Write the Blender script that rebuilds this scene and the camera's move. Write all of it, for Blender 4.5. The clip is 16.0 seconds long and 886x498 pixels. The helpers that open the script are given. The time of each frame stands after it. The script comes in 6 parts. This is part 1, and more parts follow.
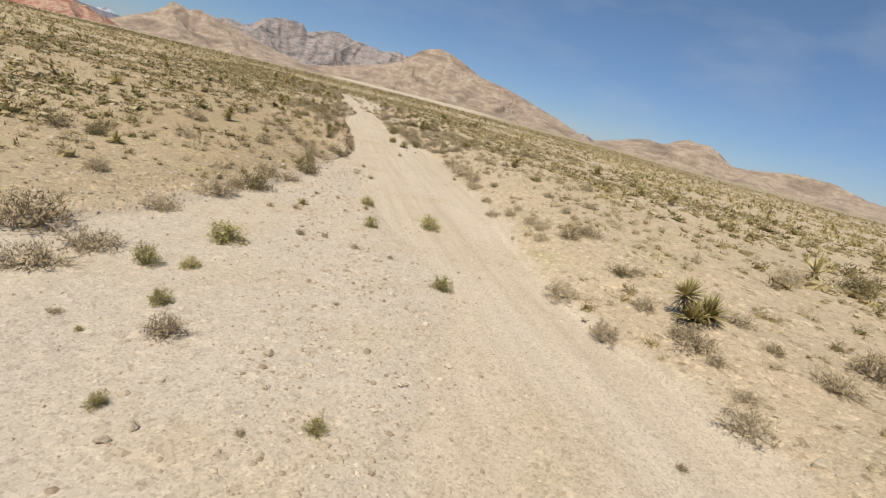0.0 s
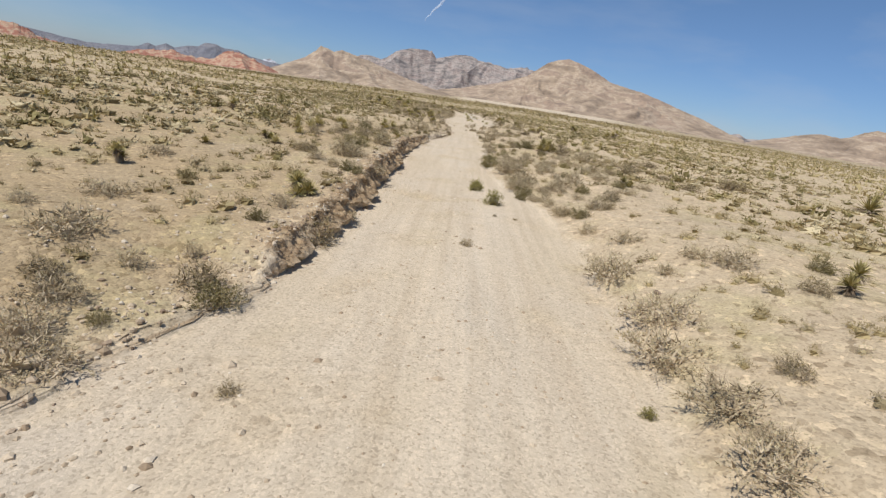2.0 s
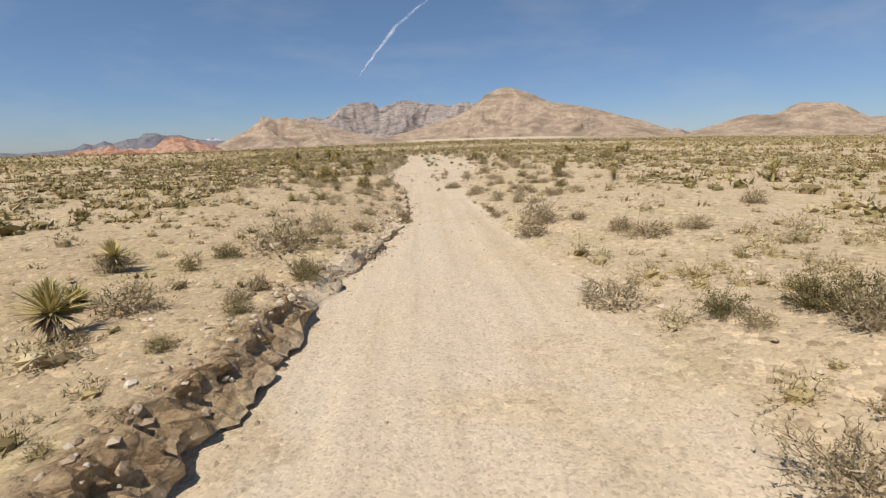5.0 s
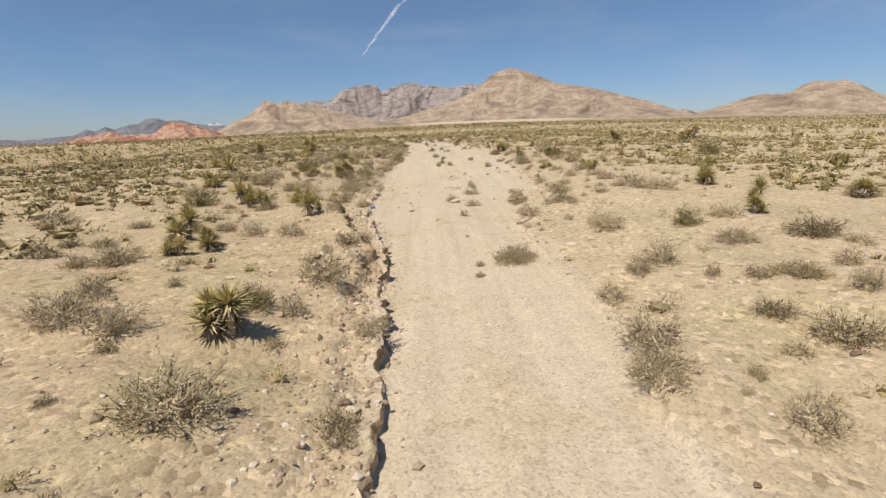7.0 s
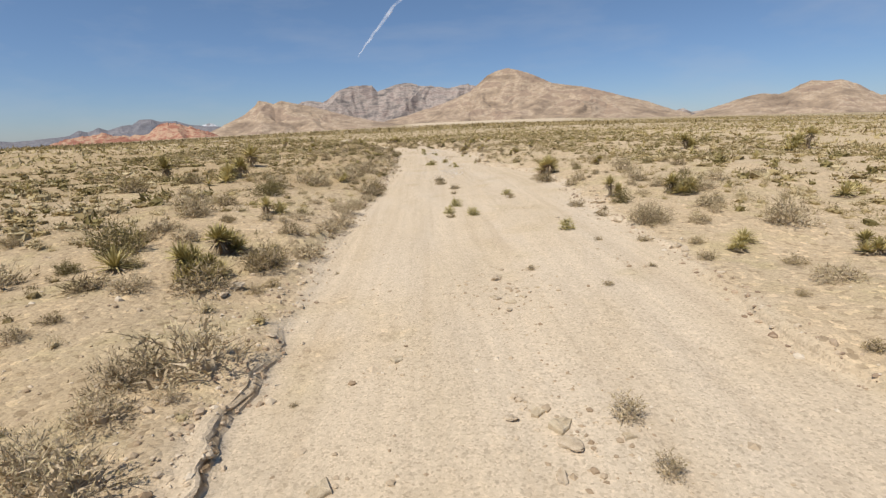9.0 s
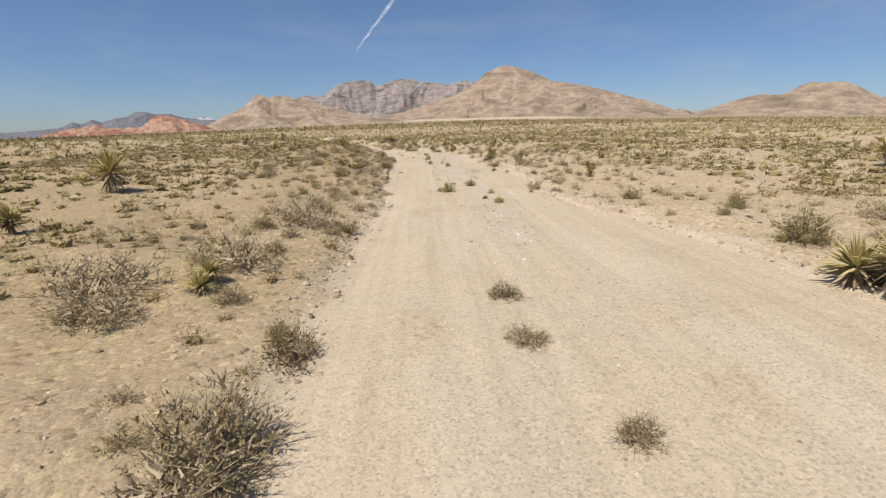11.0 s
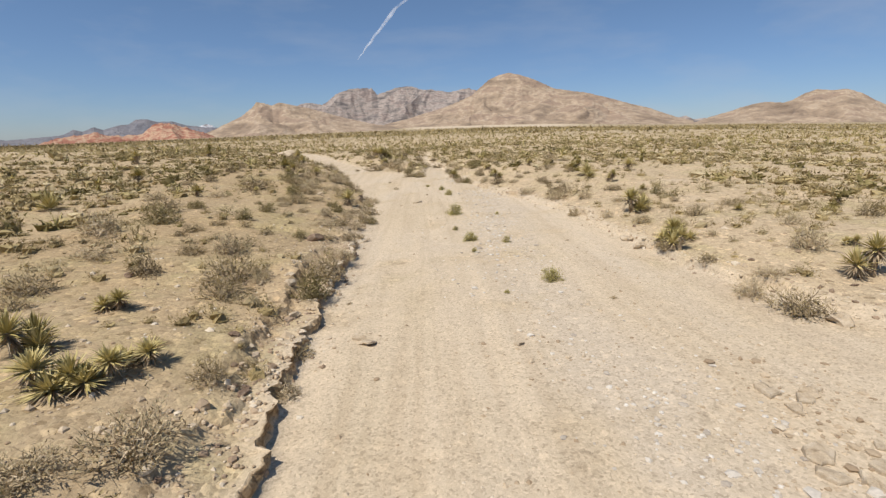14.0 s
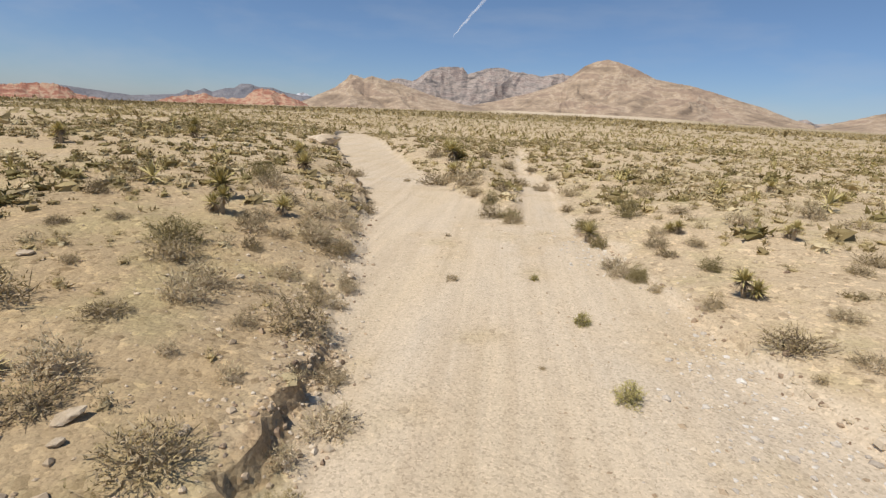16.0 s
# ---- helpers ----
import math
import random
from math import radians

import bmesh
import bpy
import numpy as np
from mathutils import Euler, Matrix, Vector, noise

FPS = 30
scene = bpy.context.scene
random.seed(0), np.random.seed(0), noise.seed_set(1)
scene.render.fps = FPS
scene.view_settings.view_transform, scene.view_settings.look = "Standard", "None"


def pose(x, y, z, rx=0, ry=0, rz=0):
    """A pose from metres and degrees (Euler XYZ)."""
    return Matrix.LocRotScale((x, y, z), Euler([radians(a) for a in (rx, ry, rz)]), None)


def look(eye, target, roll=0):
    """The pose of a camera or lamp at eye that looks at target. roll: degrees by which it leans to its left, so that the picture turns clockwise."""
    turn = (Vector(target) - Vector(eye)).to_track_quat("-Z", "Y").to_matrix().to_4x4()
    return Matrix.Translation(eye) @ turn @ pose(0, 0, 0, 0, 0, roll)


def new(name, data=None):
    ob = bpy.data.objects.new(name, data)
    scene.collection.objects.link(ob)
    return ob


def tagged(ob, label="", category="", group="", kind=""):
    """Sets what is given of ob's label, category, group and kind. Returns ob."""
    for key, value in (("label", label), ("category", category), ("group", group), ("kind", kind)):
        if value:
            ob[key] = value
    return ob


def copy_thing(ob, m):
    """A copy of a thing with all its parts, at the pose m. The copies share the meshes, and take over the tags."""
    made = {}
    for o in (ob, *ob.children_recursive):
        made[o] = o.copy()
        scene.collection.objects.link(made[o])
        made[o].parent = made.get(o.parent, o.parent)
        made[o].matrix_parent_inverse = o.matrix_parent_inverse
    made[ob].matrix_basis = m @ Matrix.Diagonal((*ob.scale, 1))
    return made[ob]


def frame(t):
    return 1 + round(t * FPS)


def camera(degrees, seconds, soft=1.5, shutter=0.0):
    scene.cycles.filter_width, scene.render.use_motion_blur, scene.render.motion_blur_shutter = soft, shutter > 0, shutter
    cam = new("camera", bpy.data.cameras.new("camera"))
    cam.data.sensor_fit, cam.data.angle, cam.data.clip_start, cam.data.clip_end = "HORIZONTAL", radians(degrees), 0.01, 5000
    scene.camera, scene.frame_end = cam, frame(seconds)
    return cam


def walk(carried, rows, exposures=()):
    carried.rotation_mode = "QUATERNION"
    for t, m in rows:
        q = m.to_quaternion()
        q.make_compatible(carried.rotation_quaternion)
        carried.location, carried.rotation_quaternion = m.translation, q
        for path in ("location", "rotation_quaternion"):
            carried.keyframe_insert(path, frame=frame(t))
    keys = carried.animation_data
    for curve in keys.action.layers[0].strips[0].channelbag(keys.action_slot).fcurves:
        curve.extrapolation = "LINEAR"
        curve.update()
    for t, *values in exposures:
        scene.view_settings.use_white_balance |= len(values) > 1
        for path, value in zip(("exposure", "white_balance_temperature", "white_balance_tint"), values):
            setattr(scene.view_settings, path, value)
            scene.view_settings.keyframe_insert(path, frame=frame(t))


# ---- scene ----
cam = camera(86.0, 16.0, 1.35)
PATH = [
    (0, (-2.178, -2.024, 3.86), (-1.662, -0.173, 3.307), 14.6),
    (0.5, (-0.596, 2.781, 4.077), (-0.308, 4.667, 3.478), 10.7),
    (1, (0.509, 7.723, 4.091), (0.661, 9.618, 3.472), 10.7),
    (1.5, (1.321, 12.896, 3.994), (1.323, 14.783, 3.33), 11.5),
    (2, (1.785, 18.477, 3.615), (1.768, 20.385, 3.015), 9.3),
    (2.5, (1.901, 24.179, 3.331), (1.912, 26.106, 2.794), 8.0),
    (3, (1.823, 30.052, 3.146), (1.821, 31.985, 2.631), 7.9),
    (3.5, (1.492, 36.225, 3.013), (1.488, 38.177, 2.578), 7.9),
    (4, (1.12, 41.968, 2.852), (1.183, 43.921, 2.425), 2.1),
    (6.3, (0.515, 63.263, 2.882), (0.599, 65.204, 2.407), -1.8),
    (6.5, (0.516, 65.272, 3.038), (0.592, 67.207, 2.538), -1.6),
    (7, (0.528, 70.321, 3.265), (0.589, 72.257, 2.766), -1.6),
    (7.5, (0.559, 75.408, 3.426), (0.621, 77.339, 2.909), -1.7),
    (8, (0.589, 80.344, 3.488), (0.649, 82.276, 2.975), -1.9),
    (8.5, (0.589, 85.329, 3.504), (0.657, 87.265, 3.006), -1.7),
    (9, (0.576, 90.273, 3.569), (0.65, 92.208, 3.071), -1.7),
    (9.5, (0.588, 95.149, 3.655), (0.651, 97.084, 3.154), -1.6),
    (10, (0.541, 100.303, 3.704), (0.613, 102.239, 3.209), -1.5),
    (10.2, (0.442, 102.453, 3.839), (0.535, 104.381, 3.313), -0.7),
    (12.3, (-0.269, 124.777, 2.956), (-0.191, 126.717, 2.475), -1.4),
    (12.5, (-0.293, 126.566, 3.006), (-0.214, 128.505, 2.52), -1.3),
    (13, (-0.355, 131.104, 3.107), (-0.282, 133.042, 2.619), -1.2),
    (13.5, (-0.407, 135.8, 3.189), (-0.322, 137.743, 2.72), -0.9),
    (14, (-0.434, 140.309, 3.372), (-0.352, 142.248, 2.89), -0.9),
    (14.5, (-0.366, 144.859, 3.601), (-0.306, 146.778, 3.041), -0.5),
    (15, (-0.486, 149.484, 3.691), (-0.492, 151.402, 3.124), 4.1),
    (15.5, (-0.641, 154.279, 3.827), (-0.743, 156.193, 3.258), 4.7),
    (16, (-1.084, 159.444, 3.829), (-1.3, 161.353, 3.272), 3.4),
]
walk(cam, [(t, look(eye, target, roll)) for t, eye, target, roll in PATH],
     [(0, 0.03, 6510, 9), (0.5, 0.03, 6410, 9), (1, 0.03, 6260, 9), (2, 0.03, 6130, 9), (3, 0.05, 6260, 10), (3.6, 0.05, 6310, 9), (4.2, 0.05, 6660, 10), (6.5, 0.07, 6660, 10), (9, 0.07, 6570, 10), (10, 0.035, 6540, 10),
      (12.5, 0.02, 6460, 10), (13.4, 0.05, 6460, 10), (14.3, 0.05, 6550, 10), (16, 0.05, 6540, 10)])

# ---- light ----
SUN_ELEVATION = radians(60)
SUN_HEADING = math.atan2(-0.74, -0.67)          # the sun stands to the left, a little behind
world = bpy.data.worlds.new("sky")
scene.world = world
world.use_nodes = True
wn, wl = world.node_tree.nodes, world.node_tree.links
wn.clear()
sky_out = wn.new("ShaderNodeOutputWorld")
sky_bg = wn.new("ShaderNodeBackground")
sky_tex = wn.new("ShaderNodeTexSky")
sky_tex.sky_type = "NISHITA"
sky_tex.sun_disc = False
sky_tex.sun_elevation = SUN_ELEVATION
sky_tex.sun_rotation = SUN_HEADING
sky_tex.altitude = 1000
sky_tex.air_density = 1.0
sky_tex.dust_density = 0.15
sky_tex.ozone_density = 2.0
sky_bg.inputs["Strength"].default_value = 0.081
sky_co = wn.new("ShaderNodeTexCoord")
sky_sep = wn.new("ShaderNodeSeparateXYZ")
wl.new(sky_co.outputs["Generated"], sky_sep.inputs["Vector"])
sky_ramp = wn.new("ShaderNodeValToRGB")              # a drier, bluer horizon than the plain model gives
sky_ramp.color_ramp.elements[0].position = 0.0
sky_ramp.color_ramp.elements[0].color = (0.57, 0.70, 0.99, 1)
sky_ramp.color_ramp.elements[1].position = 0.35
sky_ramp.color_ramp.elements[1].color = (0.94, 1.015, 1.06, 1)
wl.new(sky_sep.outputs["Z"], sky_ramp.inputs["Fac"])
sky_mix = wn.new("ShaderNodeMix")
sky_mix.data_type, sky_mix.blend_type = "RGBA", "MULTIPLY"
sky_mix.inputs[0].default_value = 1.0
wl.new(sky_tex.outputs["Color"], sky_mix.inputs[6])
wl.new(sky_ramp.outputs["Color"], sky_mix.inputs[7])
cirrus_map = wn.new("ShaderNodeMapping")            # thin high veil
cirrus_map.inputs["Rotation"].default_value = (0, 0, 0.5)
cirrus_map.inputs["Scale"].default_value = (1.2, 3.2, 6.0)
wl.new(sky_co.outputs["Generated"], cirrus_map.inputs["Vector"])
cirrus = wn.new("ShaderNodeTexNoise")
cirrus.inputs["Scale"].default_value, cirrus.inputs["Detail"].default_value, cirrus.inputs["Roughness"].default_value = 2.2, 6.0, 0.55
wl.new(cirrus_map.outputs["Vector"], cirrus.inputs["Vector"])
cirrus_range = wn.new("ShaderNodeMapRange")
for slot, value in zip((1, 2, 3, 4), (0.48, 0.80, 0.0, 0.25)):
    cirrus_range.inputs[slot].default_value = value
wl.new(cirrus.outputs["Fac"], cirrus_range.inputs[0])
veil = wn.new("ShaderNodeMix")
veil.data_type = "RGBA"
wl.new(cirrus_range.outputs[0], veil.inputs[0])
wl.new(sky_mix.outputs[2], veil.inputs[6])
veil.inputs[7].default_value = (6.0, 6.3, 6.8, 1)
wl.new(veil.outputs[2], sky_bg.inputs["Color"])
wl.new(sky_bg.outputs["Background"], sky_out.inputs["Surface"])

sun_data = bpy.data.lights.new("sun", "SUN")
sun_data.energy = 4.5
sun_data.angle = radians(0.53)
sun_data.color = (1.0, 0.93, 0.84)
sun = new("sun", sun_data)
sun.matrix_world = look((-50 * 0.74, -50 * 0.67, 50 * math.tan(SUN_ELEVATION)), (0, 0, 0))


# ---- materials ----
def material(name, rough=0.9):
    m = bpy.data.materials.new(name)
    m.use_nodes = True
    nodes, links = m.node_tree.nodes, m.node_tree.links
    shader = nodes["Principled BSDF"]
    shader.inputs["Roughness"].default_value = rough
    shader.inputs["Specular IOR Level"].default_value = 0.25
    return m, nodes, links, shader


def place_node(nodes, links, scale=(1, 1, 1)):
    co = nodes.new("ShaderNodeTexCoord")
    mp = nodes.new("ShaderNodeMapping")
    mp.inputs["Scale"].default_value = scale
    links.new(co.outputs["Object"], mp.inputs["Vector"])
    return mp.outputs["Vector"]


def noise_node(nodes, links, vec, scale, detail=5.0, rough=0.6):
    n = nodes.new("ShaderNodeTexNoise")
    n.inputs["Scale"].default_value = scale
    n.inputs["Detail"].default_value = detail
    n.inputs["Roughness"].default_value = rough
    links.new(vec, n.inputs["Vector"])
    return n.outputs["Fac"]


def ramp_node(nodes, links, fac, stops):
    r = nodes.new("ShaderNodeValToRGB")
    el = r.color_ramp.elements
    while len(el) < len(stops):
        el.new(0.5)
    for e, (p, c) in zip(el, stops):
        e.position = p
        e.color = (*c, 1)
    links.new(fac, r.inputs["Fac"])
    return r.outputs["Color"]


def mix_node(nodes, links, fac, a, b, kind="MIX"):
    n = nodes.new("ShaderNodeMix")
    n.data_type = "RGBA"
    n.blend_type = kind
    for sock, v in ((n.inputs[0], fac), (n.inputs[6], a), (n.inputs[7], b)):
        if isinstance(v, (int, float)):
            sock.default_value = v
        elif isinstance(v, tuple):
            sock.default_value = (*v, 1)
        else:
            links.new(v, sock)
    return n.outputs[2]


def range_node(nodes, links, v, a, b, c=0.0, d=1.0):
    n = nodes.new("ShaderNodeMapRange")
    for i, q in enumerate((a, b, c, d)):
        n.inputs[1 + i].default_value = q
    links.new(v, n.inputs[0])
    return n.outputs[0]


def bump_node(nodes, links, h, strength, dist, shader, normal=None):
    n = nodes.new("ShaderNodeBump")
    n.inputs["Strength"].default_value = strength
    n.inputs["Distance"].default_value = dist
    links.new(h, n.inputs["Height"])
    if normal is not None:
        links.new(normal, n.inputs["Normal"])
    if shader is not None:
        links.new(n.outputs["Normal"], shader.inputs["Normal"])
    return n.outputs["Normal"]


def ground_material():
    m, nodes, links, shader = material("desert_soil", 0.95)
    shader.inputs["Specular IOR Level"].default_value = 0.1
    vec = place_node(nodes, links)
    long_vec = place_node(nodes, links, (1.0, 0.22, 1.0))
    zone = nodes.new("ShaderNodeAttribute")
    zone.attribute_name = "wash"
    cut = nodes.new("ShaderNodeAttribute")
    cut.attribute_name = "cut"
    far = nodes.new("ShaderNodeAttribute")
    far.attribute_name = "open_plain"
    # gravel of the wash: pale tan, streaked along the flow, with greyer stony bars
    big = noise_node(nodes, links, long_vec, 0.55, 4, 0.55)
    gravel = ramp_node(nodes, links, big, [(0.30, (0.535, 0.442, 0.315)), (0.48, (0.555, 0.46, 0.335)), (0.62, (0.565, 0.475, 0.355)), (0.75, (0.54, 0.465, 0.36))])
    # soil of the terraces: warmer, with crusted and reddish patches
    wide = noise_node(nodes, links, vec, 0.35, 5, 0.6)
    soil = ramp_node(nodes, links, wide, [(0.28, (0.455, 0.365, 0.24)), (0.45, (0.495, 0.40, 0.27)), (0.58, (0.515, 0.41, 0.27)), (0.74, (0.545, 0.45, 0.325))])
    brown = nodes.new("ShaderNodeAttribute")
    brown.attribute_name = "brown_soil"
    tint = mix_node(nodes, links, brown.outputs["Fac"], (0.99, 0.98, 0.98), (0.80, 0.76, 0.685))
    soil = mix_node(nodes, links, 1.0, soil, tint, "MULTIPLY")
    film = range_node(nodes, links, noise_node(nodes, links, vec, 0.5, 5, 0.65), 0.50, 0.66, 0.0, 0.42)
    soil = mix_node(nodes, links, film, soil, (0.395, 0.345, 0.175))
    bar = nodes.new("ShaderNodeAttribute")
    bar.attribute_name = "stony_bar"
    flow_vec = place_node(nodes, links, (3.2, 0.10, 1.0))
    flow = noise_node(nodes, links, flow_vec, 1.0, 4, 0.6)
    streak = ramp_node(nodes, links, flow, [(0.35, (0.90, 0.88, 0.86)), (0.5, (1.0, 1.0, 1.0)), (0.65, (1.07, 1.06, 1.05))])
    gravel = mix_node(nodes, links, 0.8, gravel, streak, "MULTIPLY")
    gravel = mix_node(nodes, links, bar.outputs["Fac"], gravel, (0.535, 0.452, 0.345))
    base = mix_node(nodes, links, zone.outputs["Fac"], soil, gravel)
    # cut banks: layered earth with stones
    layer_vec = place_node(nodes, links, (1.0, 1.0, 9.0))
    layers = noise_node(nodes, links, layer_vec, 1.3, 5, 0.65)
    bank = ramp_node(nodes, links, layers, [(0.3, (0.225, 0.15, 0.085)), (0.45, (0.355, 0.25, 0.145)), (0.57, (0.44, 0.335, 0.21)), (0.72, (0.36, 0.23, 0.138))])
    block = nodes.new("ShaderNodeTexVoronoi")
    block.inputs["Scale"].default_value = 4.2
    block_wobble = nodes.new("ShaderNodeTexNoise")
    block_wobble.inputs["Scale"].default_value = 3.0
    links.new(vec, block_wobble.inputs["Vector"])
    links.new(mix_node(nodes, links, 0.25, vec, block_wobble.outputs["Color"], "ADD"), block.inputs["Vector"])
    block_tone = nodes.new("ShaderNodeSeparateColor")
    links.new(block.outputs["Color"], block_tone.inputs["Color"])
    bank = mix_node(nodes, links, 0.8, bank, ramp_node(nodes, links, block_tone.outputs["Blue"], [(0.0, (0.80, 0.75, 0.70)), (0.4, (1.05, 1.03, 1.0)), (1.0, (1.18, 1.16, 1.12))]), "MULTIPLY")
    base = mix_node(nodes, links, cut.outputs["Fac"], base, bank)
    # pebbles and grit
    wobble = nodes.new("ShaderNodeTexNoise")
    wobble.inputs["Scale"].default_value = 14
    wobble.inputs["Detail"].default_value = 3
    links.new(vec, wobble.inputs["Vector"])
    warped = mix_node(nodes, links, 0.06, vec, wobble.outputs["Color"], "ADD")
    cell = nodes.new("ShaderNodeTexVoronoi")
    cell.inputs["Scale"].default_value = 34
    links.new(warped, cell.inputs["Vector"])
    cell2 = nodes.new("ShaderNodeTexVoronoi")
    cell2.inputs["Scale"].default_value = 9
    links.new(warped, cell2.inputs["Vector"])
    tone = nodes.new("ShaderNodeSeparateColor")
    links.new(cell.outputs["Color"], tone.inputs["Color"])
    tone2 = nodes.new("ShaderNodeSeparateColor")
    links.new(cell2.outputs["Color"], tone2.inputs["Color"])
    grit = ramp_node(nodes, links, tone.outputs["Red"], [(0.0, (0.45, 0.43, 0.40)), (0.28, (0.88, 0.87, 0.86)), (0.7, (1.0, 1.0, 1.0)), (1.0, (1.24, 1.23, 1.215))])
    base = mix_node(nodes, links, 0.5, base, grit, "MULTIPLY")
    lumps = ramp_node(nodes, links, tone2.outputs["Green"], [(0.0, (0.62, 0.59, 0.55)), (0.14, (0.96, 0.95, 0.94)), (0.8, (1.0, 1.0, 1.0)), (1.0, (1.32, 1.30, 1.26))])
    lump_amount = range_node(nodes, links, zone.outputs["Fac"], 0.0, 1.0, 0.95, 0.12)
    lump_amount = mix_node(nodes, links, bar.outputs["Fac"], lump_amount, (0.45, 0.45, 0.45))
    base = mix_node(nodes, links, lump_amount, base, lumps, "MULTIPLY")
    # scrub too far to tell apart
    scrub = noise_node(nodes, links, vec, 0.16, 6, 0.75)
    scrub_mask = range_node(nodes, links, scrub, 0.46, 0.60)
    mul = nodes.new("ShaderNodeMath")
    mul.operation = "MULTIPLY"
    links.new(scrub_mask, mul.inputs[0])
    links.new(far.outputs["Fac"], mul.inputs[1])
    base = mix_node(nodes, links, mul.outputs[0], base, (0.19, 0.17, 0.10))
    links.new(base, shader.inputs["Base Color"])
    fine = noise_node(nodes, links, vec, 16, 8, 0.75)
    n1 = bump_node(nodes, links, fine, 0.40, 0.05, None)
    n2 = bump_node(nodes, links, cell.outputs["Distance"], 0.10, -0.02, None, n1)
    mid = noise_node(nodes, links, vec, 3.0, 5, 0.6)
    n3 = bump_node(nodes, links, mid, 0.32, 0.10, None, n2)
    stones = bump_node(nodes, links, cell2.outputs["Distance"], 0.0, -0.06, None, n3)
    links.new(range_node(nodes, links, zone.outputs["Fac"], 0.0, 1.0, 0.28, 0.0), stones.node.inputs["Strength"])
    crumbs = noise_node(nodes, links, vec, 6.5, 7, 0.68)
    n4 = bump_node(nodes, links, block.outputs["Distance"], 0.0, -0.16, None, stones)
    links.new(cut.outputs["Fac"], n4.node.inputs["Strength"])
    last = bump_node(nodes, links, crumbs, 0.0, 0.09, shader, n4)
    links.new(cut.outputs["Fac"], last.node.inputs["Strength"])
    return m


def rock_material(name, stops, scale, relief, speckle=0.5, layered=1.0, dip=0.0):
    m, nodes, links, shader = material(name, 0.9)
    vec = place_node(nodes, links, (1, 1, layered))
    vec.node.inputs["Rotation"].default_value = (0, dip, 0)
    plain = place_node(nodes, links)
    n = noise_node(nodes, links, vec, scale, 8, 0.65)
    col = ramp_node(nodes, links, n, stops)
    g = noise_node(nodes, links, plain, scale * 9, 5, 0.7)
    grit = ramp_node(nodes, links, g, [(0.3, (0.60, 0.60, 0.62)), (0.5, (1, 1, 1)), (0.7, (1.25, 1.24, 1.22))])
    col = mix_node(nodes, links, speckle, col, grit, "MULTIPLY")
    links.new(col, shader.inputs["Base Color"])
    bump_node(nodes, links, g, 0.7, relief, shader)
    return m


def plant_material(name, dark, mid, pale, translucent=0.0):
    m, nodes, links, shader = material(name, 0.75)
    vec = place_node(nodes, links)
    geo = nodes.new("ShaderNodeNewGeometry")
    info = nodes.new("ShaderNodeObjectInfo")
    patch = noise_node(nodes, links, geo.outputs["Position"], 0.45, 3, 0.6)
    add = nodes.new("ShaderNodeMath")
    add.operation = "MULTIPLY_ADD"
    links.new(geo.outputs["Random Per Island"], add.inputs[0])
    add.inputs[1].default_value = 0.45
    links.new(patch, add.inputs[2])
    add2 = nodes.new("ShaderNodeMath")
    add2.operation = "MULTIPLY_ADD"
    links.new(info.outputs["Random"], add2.inputs[0])
    add2.inputs[1].default_value = 0.25
    links.new(add.outputs[0], add2.inputs[2])
    col = ramp_node(nodes, links, add2.outputs[0], [(0.42, dark), (0.80, mid), (1.15 / 1.2, pale)])
    links.new(col, shader.inputs["Base Color"])
    return m


def pebble_material(name, stops):
    """Loose stones, each of its own tone."""
    m, nodes, links, shader = material(name, 0.9)
    geo = nodes.new("ShaderNodeNewGeometry")
    col = ramp_node(nodes, links, geo.outputs["Random Per Island"], stops)
    g = noise_node(nodes, links, place_node(nodes, links), 30, 4, 0.7)
    col = mix_node(nodes, links, 0.5, col, ramp_node(nodes, links, g, [(0.3, (0.7, 0.7, 0.7)), (0.7, (1.2, 1.2, 1.2))]), "MULTIPLY")
    links.new(col, shader.inputs["Base Color"])
    return m


M_GROUND = ground_material()
M_STONE = rock_material("pale_limestone", [(0.3, (0.38, 0.295, 0.20)), (0.5, (0.51, 0.415, 0.295)), (0.7, (0.60, 0.51, 0.385))], 3.0, 0.02)
M_DARK_STONE = rock_material("brown_stone", [(0.3, (0.14, 0.095, 0.065)), (0.5, (0.23, 0.16, 0.11)), (0.7, (0.36, 0.28, 0.20))], 3.0, 0.02)
M_CRUST = rock_material("tan_crust", [(0.3, (0.41, 0.325, 0.215)), (0.5, (0.53, 0.435, 0.30)), (0.7, (0.60, 0.515, 0.375))], 4.0, 0.02)
M_PALE_PEBBLE = pebble_material("pale_pebble", [(0.0, (0.36, 0.31, 0.25)), (0.4, (0.50, 0.45, 0.38)), (1.0, (0.66, 0.62, 0.55))])
M_BANK_STONE = pebble_material("bank_clod", [(0.0, (0.24, 0.17, 0.115)), (0.4, (0.42, 0.32, 0.22)), (0.8, (0.54, 0.45, 0.33)), (1.0, (0.62, 0.55, 0.44))])
M_PEBBLE = pebble_material("pebble_mix", [(0.0, (0.30, 0.22, 0.14)), (0.35, (0.42, 0.33, 0.225)), (0.8, (0.54, 0.44, 0.315)), (1.0, (0.63, 0.55, 0.43))])
